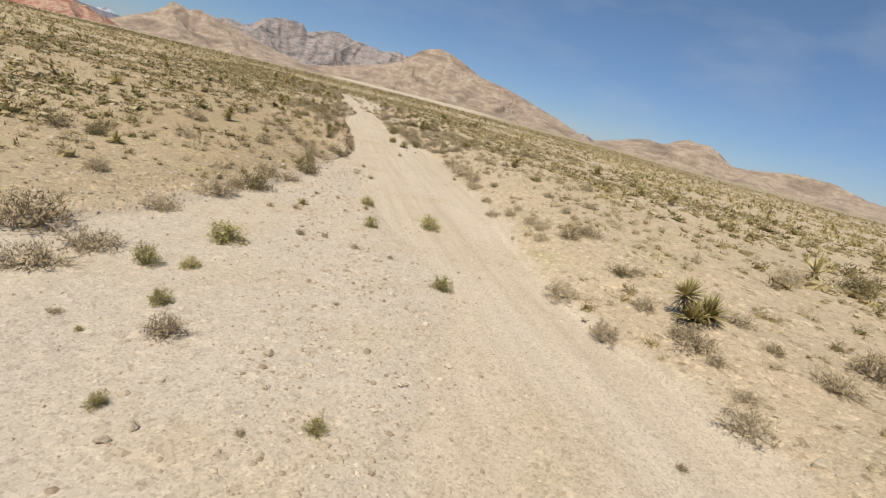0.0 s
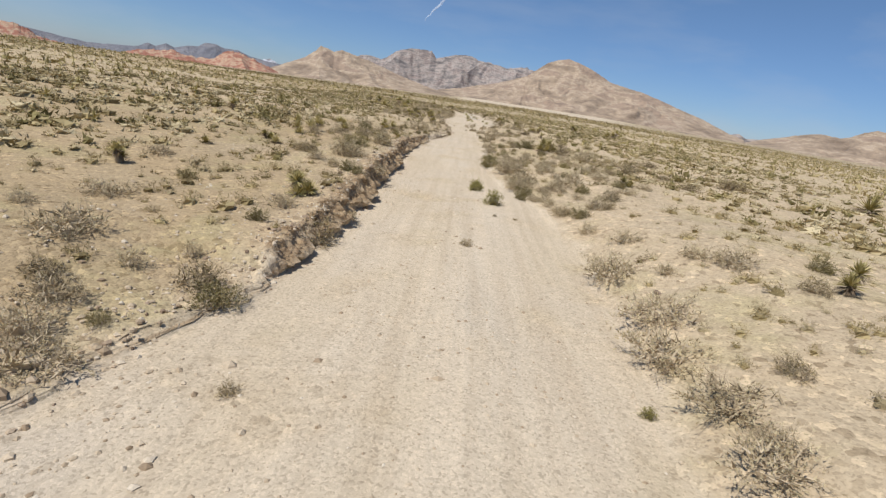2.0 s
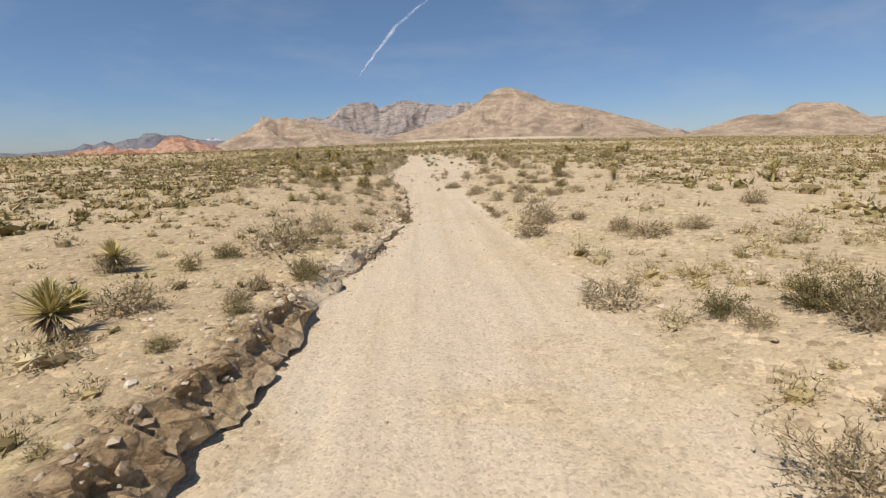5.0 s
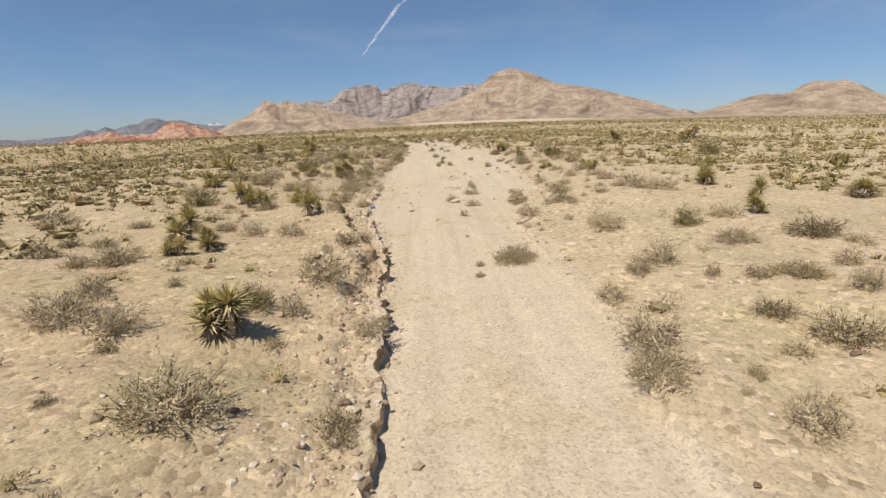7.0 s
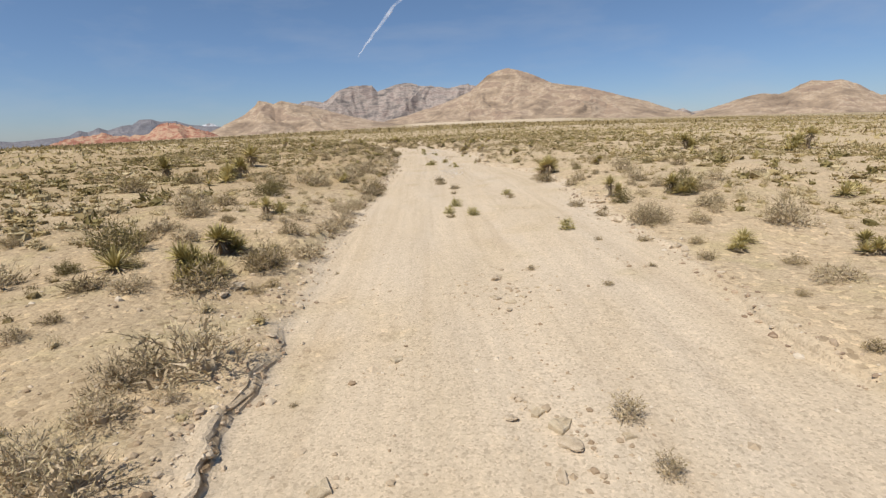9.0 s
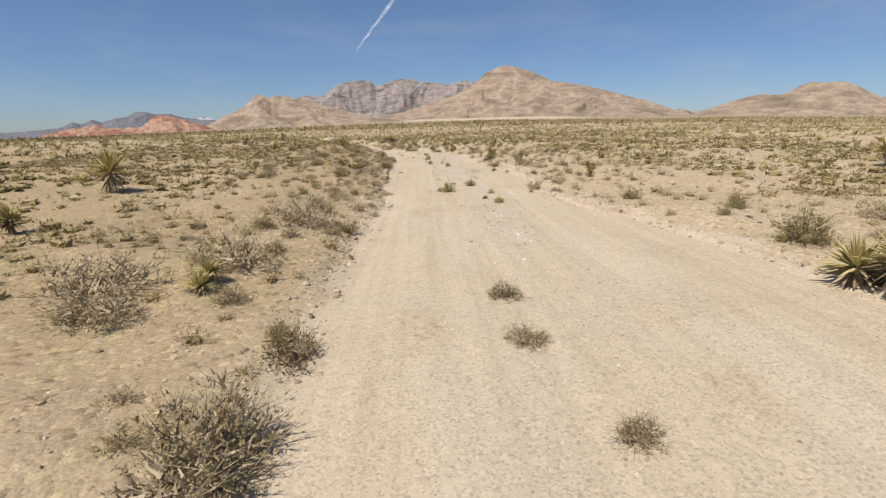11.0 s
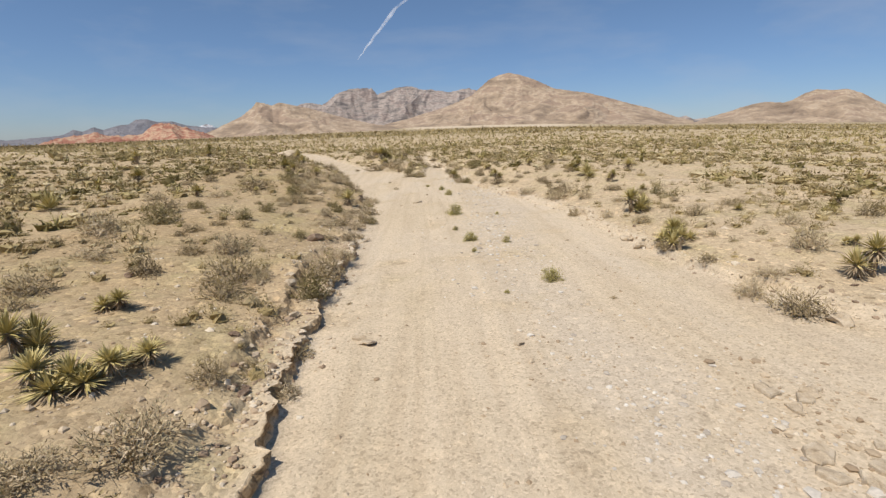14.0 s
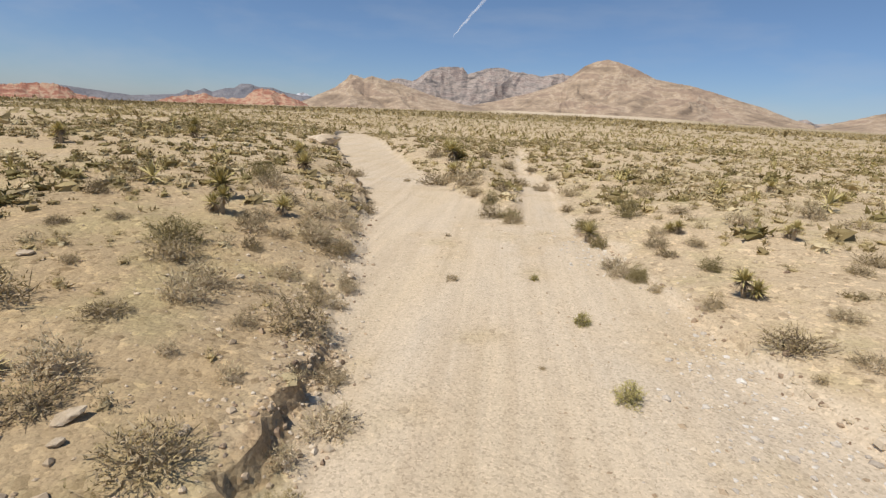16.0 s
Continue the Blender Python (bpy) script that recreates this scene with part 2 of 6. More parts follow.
M_TAN_HILL = rock_material("tan_hillside", [(0.30, (0.185, 0.138, 0.10)), (0.42, (0.28, 0.213, 0.153)), (0.50, (0.365, 0.28, 0.198)), (0.525, (0.445, 0.355, 0.262)), (0.55, (0.33, 0.247, 0.178)), (0.62, (0.30, 0.222, 0.163)), (0.72, (0.205, 0.152, 0.115))], 0.0042, 10, 0.55, 2.6, 0.25)
M_GREY_CLIFF = rock_material("grey_limestone_cliff", [(0.34, (0.15, 0.135, 0.13)), (0.44, (0.27, 0.235, 0.215)), (0.52, (0.40, 0.345, 0.305)), (0.57, (0.30, 0.24, 0.215)), (0.64, (0.235, 0.20, 0.185)), (0.72, (0.18, 0.155, 0.145))], 0.009, 14, 0.8, 3.0, 0.10)
M_RED_ROCK = rock_material("red_sandstone", [(0.34, (0.24, 0.10, 0.07)), (0.46, (0.38, 0.18, 0.12)), (0.545, (0.50, 0.37, 0.25)), (0.58, (0.37, 0.175, 0.12)), (0.72, (0.28, 0.12, 0.082))], 0.016, 8, 0.7, 1.5)
M_BLUE_RIDGE = rock_material("dark_far_ridge", [(0.30, (0.13, 0.14, 0.17)), (0.5, (0.19, 0.19, 0.21)), (0.7, (0.25, 0.24, 0.25))], 0.006, 18, 0.6, 2.0)
M_SNOW_PEAK = rock_material("snowy_rock", [(0.38, (0.35, 0.34, 0.35)), (0.46, (0.78, 0.79, 0.82)), (0.7, (0.84, 0.85, 0.87))], 0.02, 5, 0.2)
M_GREY_TWIG = plant_material("grey_twig", (0.205, 0.155, 0.092), (0.355, 0.28, 0.175), (0.52, 0.42, 0.285))
M_GREY_LEAF = plant_material("grey_leaf", (0.215, 0.169, 0.092), (0.37, 0.30, 0.168), (0.53, 0.44, 0.268))
M_BROWN_TWIG = plant_material("brown_twig", (0.132, 0.098, 0.06), (0.24, 0.184, 0.11), (0.38, 0.303, 0.19))
M_BROWN_LEAF = plant_material("brown_leaf", (0.152, 0.114, 0.05), (0.268, 0.207, 0.095), (0.405, 0.32, 0.158))
M_OLIVE_TWIG = plant_material("olive_twig", (0.110, 0.088, 0.043), (0.202, 0.167, 0.082), (0.311, 0.250, 0.135))
M_OLIVE_LEAF = plant_material("olive_leaf", (0.119, 0.096, 0.033), (0.219, 0.180, 0.068), (0.329, 0.267, 0.117))
M_CUSHION_LEAF = plant_material("yellow_green_leaf", (0.165, 0.145, 0.038), (0.33, 0.29, 0.085), (0.50, 0.44, 0.17))
M_YUCCA_LEAF = plant_material("yucca_blade", (0.19, 0.155, 0.055), (0.38, 0.315, 0.115), (0.56, 0.475, 0.225))
M_YUCCA_DEAD = plant_material("dead_yucca_blade", (0.14, 0.10, 0.062), (0.27, 0.205, 0.13), (0.42, 0.335, 0.22))


# ---- shape of the land ----
def lattice(x, y, seed):
    h = np.sin(x * 127.1 + y * 311.7 + seed * 74.7) * 43758.5453
    return h - np.floor(h)


def value_noise(x, y, seed=0):
    x, y = np.asarray(x, float), np.asarray(y, float)
    x0, y0 = np.floor(x), np.floor(y)
    fx, fy = x - x0, y - y0
    fx, fy = fx * fx * (3 - 2 * fx), fy * fy * (3 - 2 * fy)
    a, b = lattice(x0, y0, seed), lattice(x0 + 1, y0, seed)
    c, d = lattice(x0, y0 + 1, seed), lattice(x0 + 1, y0 + 1, seed)
    return (a * (1 - fx) + b * fx) * (1 - fy) + (c * (1 - fx) + d * fx) * fy


def fractal(x, y, seed=0, octaves=4, gain=0.5):
    total, amp = 0.0, 1.0
    for i in range(octaves):
        total = total + amp * (value_noise(x * 2 ** i, y * 2 ** i, seed + 13 * i) - 0.5)
        amp *= gain
    return total


def along(*pairs):
    """A soft curve through (y, value) pairs, as a function of y."""
    ys = np.arange(-60.0, 330.0, 0.5)
    vs = np.interp(ys, [p[0] for p in pairs], [p[1] for p in pairs])
    k = np.hanning(7) / np.hanning(7).sum()
    vs = np.convolve(np.pad(vs, 3, mode="edge"), k, mode="valid")
    return lambda y: np.interp(y, ys, vs)


def soft_step(v):
    v = np.clip(v, 0, 1)
    return v * v * (3 - 2 * v)


LEFT_LINE = along((-40, -22), (-12, -15), (0, -10.5), (8, -7.7), (11, -5.8), (15, -4.2), (19, -2.7), (23, -2.3), (25, -1.5), (28, -1.2), (34, -1.2), (37, -1.45),
                  (40, -1.45), (42, -1.35), (44, -1.7), (47, -1.8), (51, -1.9), (59, -1.4), (66, -0.4), (70, 0.15), (75, -0.2), (82, -0.5), (85, -1.15), (87, -1.5),
                  (89, -1.85), (96, -1.95), (105, -2.15), (114, -1.9), (122, -1.8), (130, -1.95), (133, -1.7), (141, -2.1), (150, -2.5), (155, -2.4), (160, -2.5),
                  (166, -3.3), (170, -4.3), (179, -6.5), (187, -10), (207, -18), (230, -26))
RIGHT_LINE = along((-40, 4.5), (2, 4.3), (7.5, 3.75), (12, 4.05), (17.5, 4.5), (24, 5.1), (30, 5.3), (35, 4.9), (40, 4.0), (46, 3.2), (52, 3.2), (60, 3.4), (70, 3.1),
                   (78, 3.1), (84, 3.5), (88, 4.2), (94, 5.7), (101, 6.6), (110, 7.2), (120, 8.0), (128, 7.0), (134, 6.2), (141, 6.6), (146, 6.9), (150, 5.8),
                   (155, 5.45), (157.5, 5.3), (159, 5.0), (162, 4.25), (166, 3.5), (170, 2.8), (177, 1.6), (188, 1.2), (200, 0.7), (230, 0.5))


def blocks(y):
    """Uneven steps along the bank, where pieces of the lip broke away."""
    y = np.asarray(y, float)
    return lattice(np.floor(y * 1.9 + 1.6 * fractal(y * 0.8, y * 0 + 4.4, 6, 3)), np.zeros_like(y), 8)


def LEFT_EDGE(y):
    y = np.asarray(y, float)
    return LEFT_LINE(y) + soft_step((y - 9) / 6) * (0.22 * fractal(y * 0.9, y * 0 + 1.7, 3, 5, 0.75) + 0.10 * (blocks(y) - 0.5))


def RIGHT_EDGE(y):
    y = np.asarray(y, float)
    return RIGHT_LINE(y) + 0.55 * fractal(y * 0.30, y * 0 + 7.1, 9, 4, 0.62)


LEFT_CUT_LINE = along((0, 0.08), (8, 0.10), (12, 0.13), (20, 0.20), (24, 0.30), (27, 0.45), (31, 0.70), (34, 0.85), (48, 0.88), (52, 0.75), (58, 0.55), (64, 0.32), (70, 0.15), (75, 0.16), (76.5, 0.30), (78, 0.38), (80.5, 0.36), (84, 0.26),
                 (90, 0.20), (95, 0.14), (100, 0.13), (120, 0.13), (128, 0.13), (138, 0.13), (143, 0.15), (150, 0.22), (153, 0.2), (157, 0.15), (168, 0.15), (178, 0.38), (186, 0.75), (230, 0.7))
def LEFT_CUT(y):
    """Height of the left cut; low banks break down in places."""
    y = np.asarray(y, float)
    h = LEFT_CUT_LINE(y)
    broken = np.clip(0.9 + 1.5 * fractal(y * 0.5, y * 0 + 6.2, 15, 4, 0.7) + 0.4 * (blocks(y * 0.8 + 9) - 0.5), 0.35, 1.25)
    return h * np.where(h < 0.42, broken, 1 + (broken - 1) * np.clip((0.6 - h) / 0.18, 0, 1))


LEFT_SLOPE = along((0, 0.5), (9, 0.45), (13, 0.4), (20, 0.34), (24, 0.2), (27, 0.2), (31, 0.5), (52, 0.5), (60, 0.4), (66, 0.04), (92, 0.04), (97, 0.15), (101, 0.6), (127, 0.6), (131, 0.4), (139, 0.35), (144, 0.05), (154, 0.05), (157, 0.45), (168, 0.45), (230, 0.4))
LEFT_HIGH = along((0, 0.45), (20, 0.5), (30, 0.85), (45, 0.98), (60, 0.8), (82, 0.85), (92, 0.7), (100, 0.75), (120, 0.65), (138, 0.8), (152, 0.75), (170, 1.1), (186, 1.5), (230, 1.2))
UPPER_CUT = along((60, 0.0), (77.5, 0.0), (79, 0.16), (82, 0.28), (83.5, 0.45), (87.5, 0.5), (89, 0.3), (91, 0.0), (145, 0.0), (147, 0.18), (151, 0.18), (153, 0.0), (161.5, 0.0), (162.5, 0.24), (165.6, 0.28), (166.6, 0.0))
UPPER_BACK = along((60, 0.4), (78, 0.4), (81.5, 0.28), (83, 0.5), (84.5, 0.75), (87.5, 0.9), (90, 1.15), (145, 0.6), (161, 0.6), (166, 0.35))
RIGHT_CUT_LINE = along((0, 0.16), (8, 0.12), (20, 0.06), (40, 0.07), (45, 0.1), (80, 0.1), (84, 0.2), (90, 0.16), (95, 0.15), (105, 0.13), (118, 0.1), (130, 0.22), (138, 0.26), (144, 0.34), (150, 0.34), (155, 0.3), (160, 0.28), (175, 0.22), (230, 0.2))
def RIGHT_CUT(y):
    """Height of the right lip, broken down in places."""
    y = np.asarray(y, float)
    return RIGHT_CUT_LINE(y) * np.clip(0.6 + 1.9 * fractal(y * 0.4, y * 0 + 8.2, 19, 4, 0.65), np.interp(y, (126, 132), (0.15, 0.42)), 1.3)


RIGHT_HIGH = along((0, 0.6), (10, 0.8), (20, 0.95), (29, 1.05), (36, 0.7), (45, 0.35), (60, 0.5), (80, 0.42), (90, 0.5), (100, 0.3), (115, 0.35), (135, 0.3), (153, 0.6), (170, 0.75), (230, 0.8))
BED = along((0, 0.0), (82, 0.0), (100, 0.08), (112, 0.20), (118, 0.24), (124, 0.08), (132, -0.04), (150, 0.06), (170, -0.06), (230, 0.0))
ISLE_LEFT = along((170, 0.4), (176.5, 0.0), (182, -2.6), (195.6, -8.4), (220, -17.0), (230, -22))
ISLE_RIGHT = along((170, -0.4), (176.5, 0.0), (186, 0.15), (200, 0.1), (208, 0.6), (230, 1.2))
BAR_EDGE = along((-40, -6), (2, -0.7), (4.5, 0.1), (7.6, 1.1), (11, 0.4), (16, -0.55), (18, -0.72), (20, -0.7), (23, -1.2), (30, -3))
PLAIN = ((-180, -1.2), (-60, -1.2), (-40, -0.76), (-30, -0.48), (-21, -0.22), (0, 0.36), (10, 0.5), (28, 0.42), (44, 0.22), (60, 0.1), (180, -0.2))


def land(x, y):
    """Height of the land at x, y (arrays)."""
    x, y = np.asarray(x, float), np.asarray(y, float)
    near = 1 - soft_step((y - 215) / 30)
    cross = 0.05 * np.clip(x, -5, 8)
    left, right = LEFT_EDGE(y), RIGHT_EDGE(y)
    dl, dr = np.maximum(left - x, 0), np.maximum(x - right, 0)
    z = cross + BED(y)
    # terraces on both sides
    ragged = 0.10 * fractal(y * 0.9, y * 0 + 3.3, 5, 4, 0.6)
    cut_l, high_l, up_l = LEFT_CUT(y), LEFT_HIGH(y), UPPER_CUT(y)
    crisp = np.clip((dl + ragged * 0.3) / LEFT_SLOPE(y), 0, 1)
    tall = soft_step((cut_l - 0.38) / 0.2)
    # tall banks: undercut foot, apron, steep furrowed head
    shelf = np.interp(dl + ragged * 0.5, (-1, 0.0, 0.02, 0.04, 0.07, 0.14, 0.20, 0.27), (0, 0, 0.22, 0.36, 0.52, 0.72, 0.95, 1.0))
    zl = cut_l * ((1 - tall) * crisp ** 0.85 + tall * shelf) * (dl > 0)
    zl = zl + up_l * soft_step((dl - UPPER_BACK(y) - ragged * 3 - 0.12 * blocks(y)) / 0.13)
    zl = zl + (high_l - cut_l - up_l) * (1 - np.exp(-np.maximum(dl - 0.3, 0) / 2.2))
    zr = RIGHT_CUT(y) * soft_step((dr + 0.06 * ragged) / 0.08) + (RIGHT_HIGH(y) - RIGHT_CUT(y)) * (1 - np.exp(-np.maximum(dr - 0.1, 0) / 2.4))
    # a second small break behind low lips
    behind = 0.28 + 0.5 * value_noise(y * 0.7, y * 0 + 2.2, 25) + 0.2 * blocks(y + 7)
    zl = zl + 0.10 * (1 - tall) * soft_step(cut_l / 0.2) * soft_step((dl - behind) / 0.06) * soft_step((value_noise(y * 0.35, y * 0, 27) - 0.35) / 0.2) * (y > 60)
    z = z + (zl + zr) * near
    # island that splits the wash
    isle = np.minimum(x - ISLE_LEFT(y), ISLE_RIGHT(y) - x) * (y > 174)
    z = z + near * (0.20 * soft_step(isle / 0.6) + 0.45 * soft_step(isle / 3.0))
    # gravel bar beside the young channel
    bar = (BAR_EDGE(y) - x) * (y < 24)
    z = z + 0.07 * soft_step((bar + 0.12 * fractal(y * 1.3, y * 0, 45, 4, 0.65)) / np.interp(y, (14.8, 15.6, 19.5, 21), (0.6, 0.025, 0.03, 0.4))) * (y > -30) * (1 - soft_step((y - 19.5) / 2))
    # relief
    out = soft_step((dl + dr) / 1.6)
    inside = 1 - np.clip((dl + dr) * 4, 0, 1)
    z = z + out * (0.34 * fractal(x * 0.16, y * 0.16, 11, 4) + 0.10 * fractal(x * 0.9, y * 0.9, 17, 3))
    z = z + inside * (0.10 * fractal(x * 0.55, y * 0.10, 23, 4) + 0.035 * fractal(x * 1.9, y * 1.2, 29, 3))
    # the open plain
    px, py = x, y - 80.0
    r = np.hypot(px, py)
    tilt = np.interp(np.degrees(np.arctan2(px, py)), [p[0] for p in PLAIN], [p[1] for p in PLAIN])
    heading = np.degrees(np.arctan2(px, py))
    flat = soft_step((heading + 5) / 5) * soft_step((22 - heading) / 5)
    z = z + 0.0045 * flat * np.maximum(r - 1000, 0)
    z = z + np.tan(np.radians(tilt)) * np.maximum(r - 150, 0) + 2.2 * fractal(x / 90, y / 90, 41, 3) * soft_step((r - 130) / 200)
    return z


# ---- mesh tools ----
def mesh_object(name, verts, tris, mat, parent=None, smooth=False, label=""):
    me = bpy.data.meshes.new(name)
    verts, tris = np.asarray(verts, np.float32), np.asarray(tris, np.int32)
    k = tris.shape[1]
    me.vertices.add(len(verts))
    me.vertices.foreach_set("co", verts.ravel())
    me.loops.add(tris.size)
    me.loops.foreach_set("vertex_index", tris.ravel())
    me.polygons.add(len(tris))
    me.polygons.foreach_set("loop_start", np.arange(0, tris.size, k, dtype=np.int32))
    me.polygons.foreach_set("use_smooth", np.full(len(tris), smooth))
    me.materials.append(mat)
    me.update(calc_edges=True)
    ob = new(name, me)
    if parent is not None:
        ob.parent = parent
    if label:
        tagged(ob, label)
    return ob


def join(parts):
    """One (verts, tris) from several."""
    vs, ts, n = [], [], 0
    for v, t in parts:
        vs.append(v)
        ts.append(t + n)
        n += len(v)
    return np.concatenate(vs), np.concatenate(ts)


def grid_quads(rows, cols):
    i = np.arange((rows - 1) * (cols - 1))
    a = (i // (cols - 1)) * cols + i % (cols - 1)
    return np.stack([a, a + 1, a + cols + 1, a + cols], 1)


def float_attribute(ob, name, values):
    at = ob.data.attributes.new(name, "FLOAT", "POINT")
    at.data.foreach_set("value", np.asarray(values, np.float32))


# ---- the ground, one sheet ----
def build_ground():
    ys = np.concatenate([[-400, -200, -100, -60, -40, -30, -22, -16], np.arange(-12, 26, 0.30), np.arange(26, 58, 0.075), np.arange(58, 66, 0.22), np.arange(66, 76, 0.13), np.arange(76, 92, 0.075), np.arange(92, 96, 0.13), np.arange(96, 128, 0.4), np.arange(128, 140, 0.2), np.arange(140, 144, 0.14), np.arange(144, 156, 0.09), np.arange(156, 158, 0.2), np.arange(158, 161, 0.28), np.arange(161, 167.5, 0.14), np.arange(167.5, 178, 0.28), np.arange(178, 215, 0.4), 215 + np.cumsum(0.4 * 1.115 ** np.arange(66))])
    ys = ys[ys < 4400]
    ys = np.append(ys, 4400.0)
    fine = np.array([0, .025, .05, .075, .10, .13, .16, .19, .22, .25, .28, .31, .34, .36, .38, .44, .52, .62, .72, .80, .88, .96, 1.04, 1.12, 1.2, 1.3, 1.45, 1.6, 1.8, 2.05, 2.3])
    mid = np.arange(2.6, 9, 0.40)
    outer = 9 + np.cumsum(0.5 * 1.27 ** np.arange(34))
    coarse = np.array([0, .03, .07, .11, .15, .20, .25, .32, .42, .55, .72, .9, 1.1, 1.35, 1.65, 2.0, 2.3])
    side, side_r = (np.concatenate([q, mid, outer]) for q in (fine, coarse))
    side, side_r = side[side < 4200], side_r[side_r < 4200]
    inner = np.linspace(0, 1, 38)[1:-1]
    lo, hi = LEFT_EDGE(ys), RIGHT_EDGE(ys)
    xs = np.concatenate([lo[:, None] - side[::-1][None, :], lo[:, None] + (hi - lo)[:, None] * inner[None, :], hi[:, None] + side_r[None, :]], 1)
    step_at = np.where((ys > -12) & (ys < 24), BAR_EDGE(ys), (lo + hi) / 2)
    xs = np.sort(np.concatenate([xs, step_at[:, None] + np.linspace(-0.10, 0.08, 10)[None, :]], 1), 1)
    yy = np.repeat(ys[:, None], xs.shape[1], 1)
    zz = land(xs, yy)
    # crumbled, slightly undercut faces on the cut banks
    dl = np.maximum(lo[:, None] - xs, 0)
    cut = LEFT_CUT(yy)
    steep = np.maximum(soft_step((0.42 - LEFT_SLOPE(yy)) / 0.2), soft_step((cut - 0.4) / 0.2)) * (yy > 17) * (yy < 200)
    rel = np.clip((zz - (0.05 * xs + BED(yy))) / np.maximum(cut, 0.05), 0, 1.2)
    face = steep * np.clip(1 - dl / 0.9, 0, 1) * (dl > 0)
    lump = fractal(yy * 1.9, rel * 1.6 * cut, 51, 4, 0.65) * 0.45 + 0.12 * fractal(yy * 0.45, rel * 0.8, 57, 2)
    crumb = fractal(yy * 3.8, rel * 2.2 * cut + dl * 2, 53, 3, 0.7)
    tall = soft_step((cut - 0.38) / 0.2)
    xs = xs + face * np.maximum(cut, 0.34) * ((0.30 + 0.06 * tall) * crumb * soft_step(rel * 3) + (0.10 + 0.22 * tall) * lump * soft_step(rel * 3))
    lip = (1 - tall) * 0.04 * blocks(yy * 1.2 + 3.1) * soft_step((rel - 0.4) / 0.3) + tall * (0.10 + 0.20 * blocks(yy * 0.55 + 2)) * soft_step(rel / 0.15) * soft_step((0.62 - rel) / 0.38)
    xs = xs + face * (1 - tall) * 0.09 * fractal(yy * 7.0, dl * 2.0 + rel, 83, 3, 0.8) * soft_step(rel * 3)
    joint = fractal(yy * 1.1, rel * 1.5, 79, 2)
    xs = xs + face * lip + face * tall * 0.05 * (lattice(np.floor(yy * 1.7 + 1.4 * joint), np.floor(rel * 2.4 + 1.2 * joint), 77) - 0.5) * soft_step(rel * 4)
    zz = zz + face * 0.16 * cut * fractal(yy * 3.6, dl * 6, 61, 3, 0.7)
    scarp = soft_step(UPPER_CUT(yy) / 0.3) * np.clip(1 - np.abs(dl - UPPER_BACK(yy) - 0.12) / 0.35, 0, 1)
    xs = xs + scarp * (0.16 * fractal(yy * 5.0, dl * 0.7, 63, 4, 0.75) + 0.16 * fractal(yy * 1.6, dl * 2.0, 65, 2) + 0.03)
    verts = np.stack([xs, yy, zz], -1).reshape(-1, 3)
    ob = mesh_object("ground", verts, grid_quads(*xs.shape), M_GROUND, smooth=(np.maximum(face * soft_step(cut / 0.2), scarp)[:-1, :-1] < 0.3).ravel())
    dr = np.maximum(xs - hi[:, None], 0)
    isle = np.minimum(xs - ISLE_LEFT(yy), ISLE_RIGHT(yy) - xs) * (yy > 174)
    wash = 1 - soft_step((dl + dr + np.maximum(isle, 0) + 0.5 * fractal(xs * 0.8, yy * 0.8, 71, 3)) / 0.5)
    wash = wash * (1 - soft_step((yy - 225) / 15))
    up = UPPER_CUT(yy) * (np.abs(dl - UPPER_BACK(yy) - 0.08) < 0.2) * 2
    float_attribute(ob, "cut", np.clip(face * soft_step(rel * 2) * (rel < 1.0) * np.maximum(tall, dl < 0.06) * soft_step(cut / 0.2) * soft_step((yy - 18) / 6) + up + 0.35 * tall * (dl > 0.2) * np.clip(1.3 - dl / 0.8 + 0.8 * fractal(yy * 1.3, dl * 1.5, 87, 3), 0, 1) + 0.55 * soft_step((RIGHT_CUT(yy) - 0.15) / 0.15) * (dr > 0) * (dr < 0.1) * soft_step(0.5 + 2.5 * fractal(yy * 1.1, dr * 6, 67, 3)), 0, 1).ravel())
    radius, heading = np.hypot(xs, yy - 110), np.degrees(np.arctan2(xs, yy - 110))
    far = soft_step((radius - 170) / 160)
    playa = soft_step((radius - 900) / 300) * soft_step((heading + 3) / 3) * soft_step((20 - heading) / 4)
    far = far * (1 - playa)
    float_attribute(ob, "wash", np.maximum(wash, playa).ravel())
    bars = np.maximum(soft_step((BAR_EDGE(yy) + 0.1 - xs) / 0.5) * soft_step((26 - yy) / 4), 
                      soft_step((1.3 - np.abs(xs - (2.4 + 0.35 * np.sin(yy * 0.2)) - 0.9 * fractal(yy * 0.25, xs * 0.4, 33, 3))) / 0.8) * soft_step((yy - 122) / 5) * soft_step((172 - yy) / 8))
    bars = np.clip(bars + 0.8 * fractal(xs * 0.7, yy * 0.35, 37, 4) - 0.1, 0, 1) * wash
    float_attribute(ob, "stony_bar", bars.ravel())
    float_attribute(ob, "brown_soil", (np.clip(0.3 + 0.6 * soft_step((yy - 112) / 10) * soft_step((182 - yy) / 10) + 0.5 * soft_step((66 - yy) / 10) + 0.7 * fractal(xs * 0.22, yy * 0.22, 47, 4), 0, 1) * soft_step((dl - 0.2) / 1.2) * (radius < 400) + 0.2 * (radius >= 400)).ravel())
    float_attribute(ob, "open_plain", far.ravel())
    return tagged(ob, "sunlit tan desert soil with a pale gravel wash", "ground", kind="structure")


ground = build_ground()


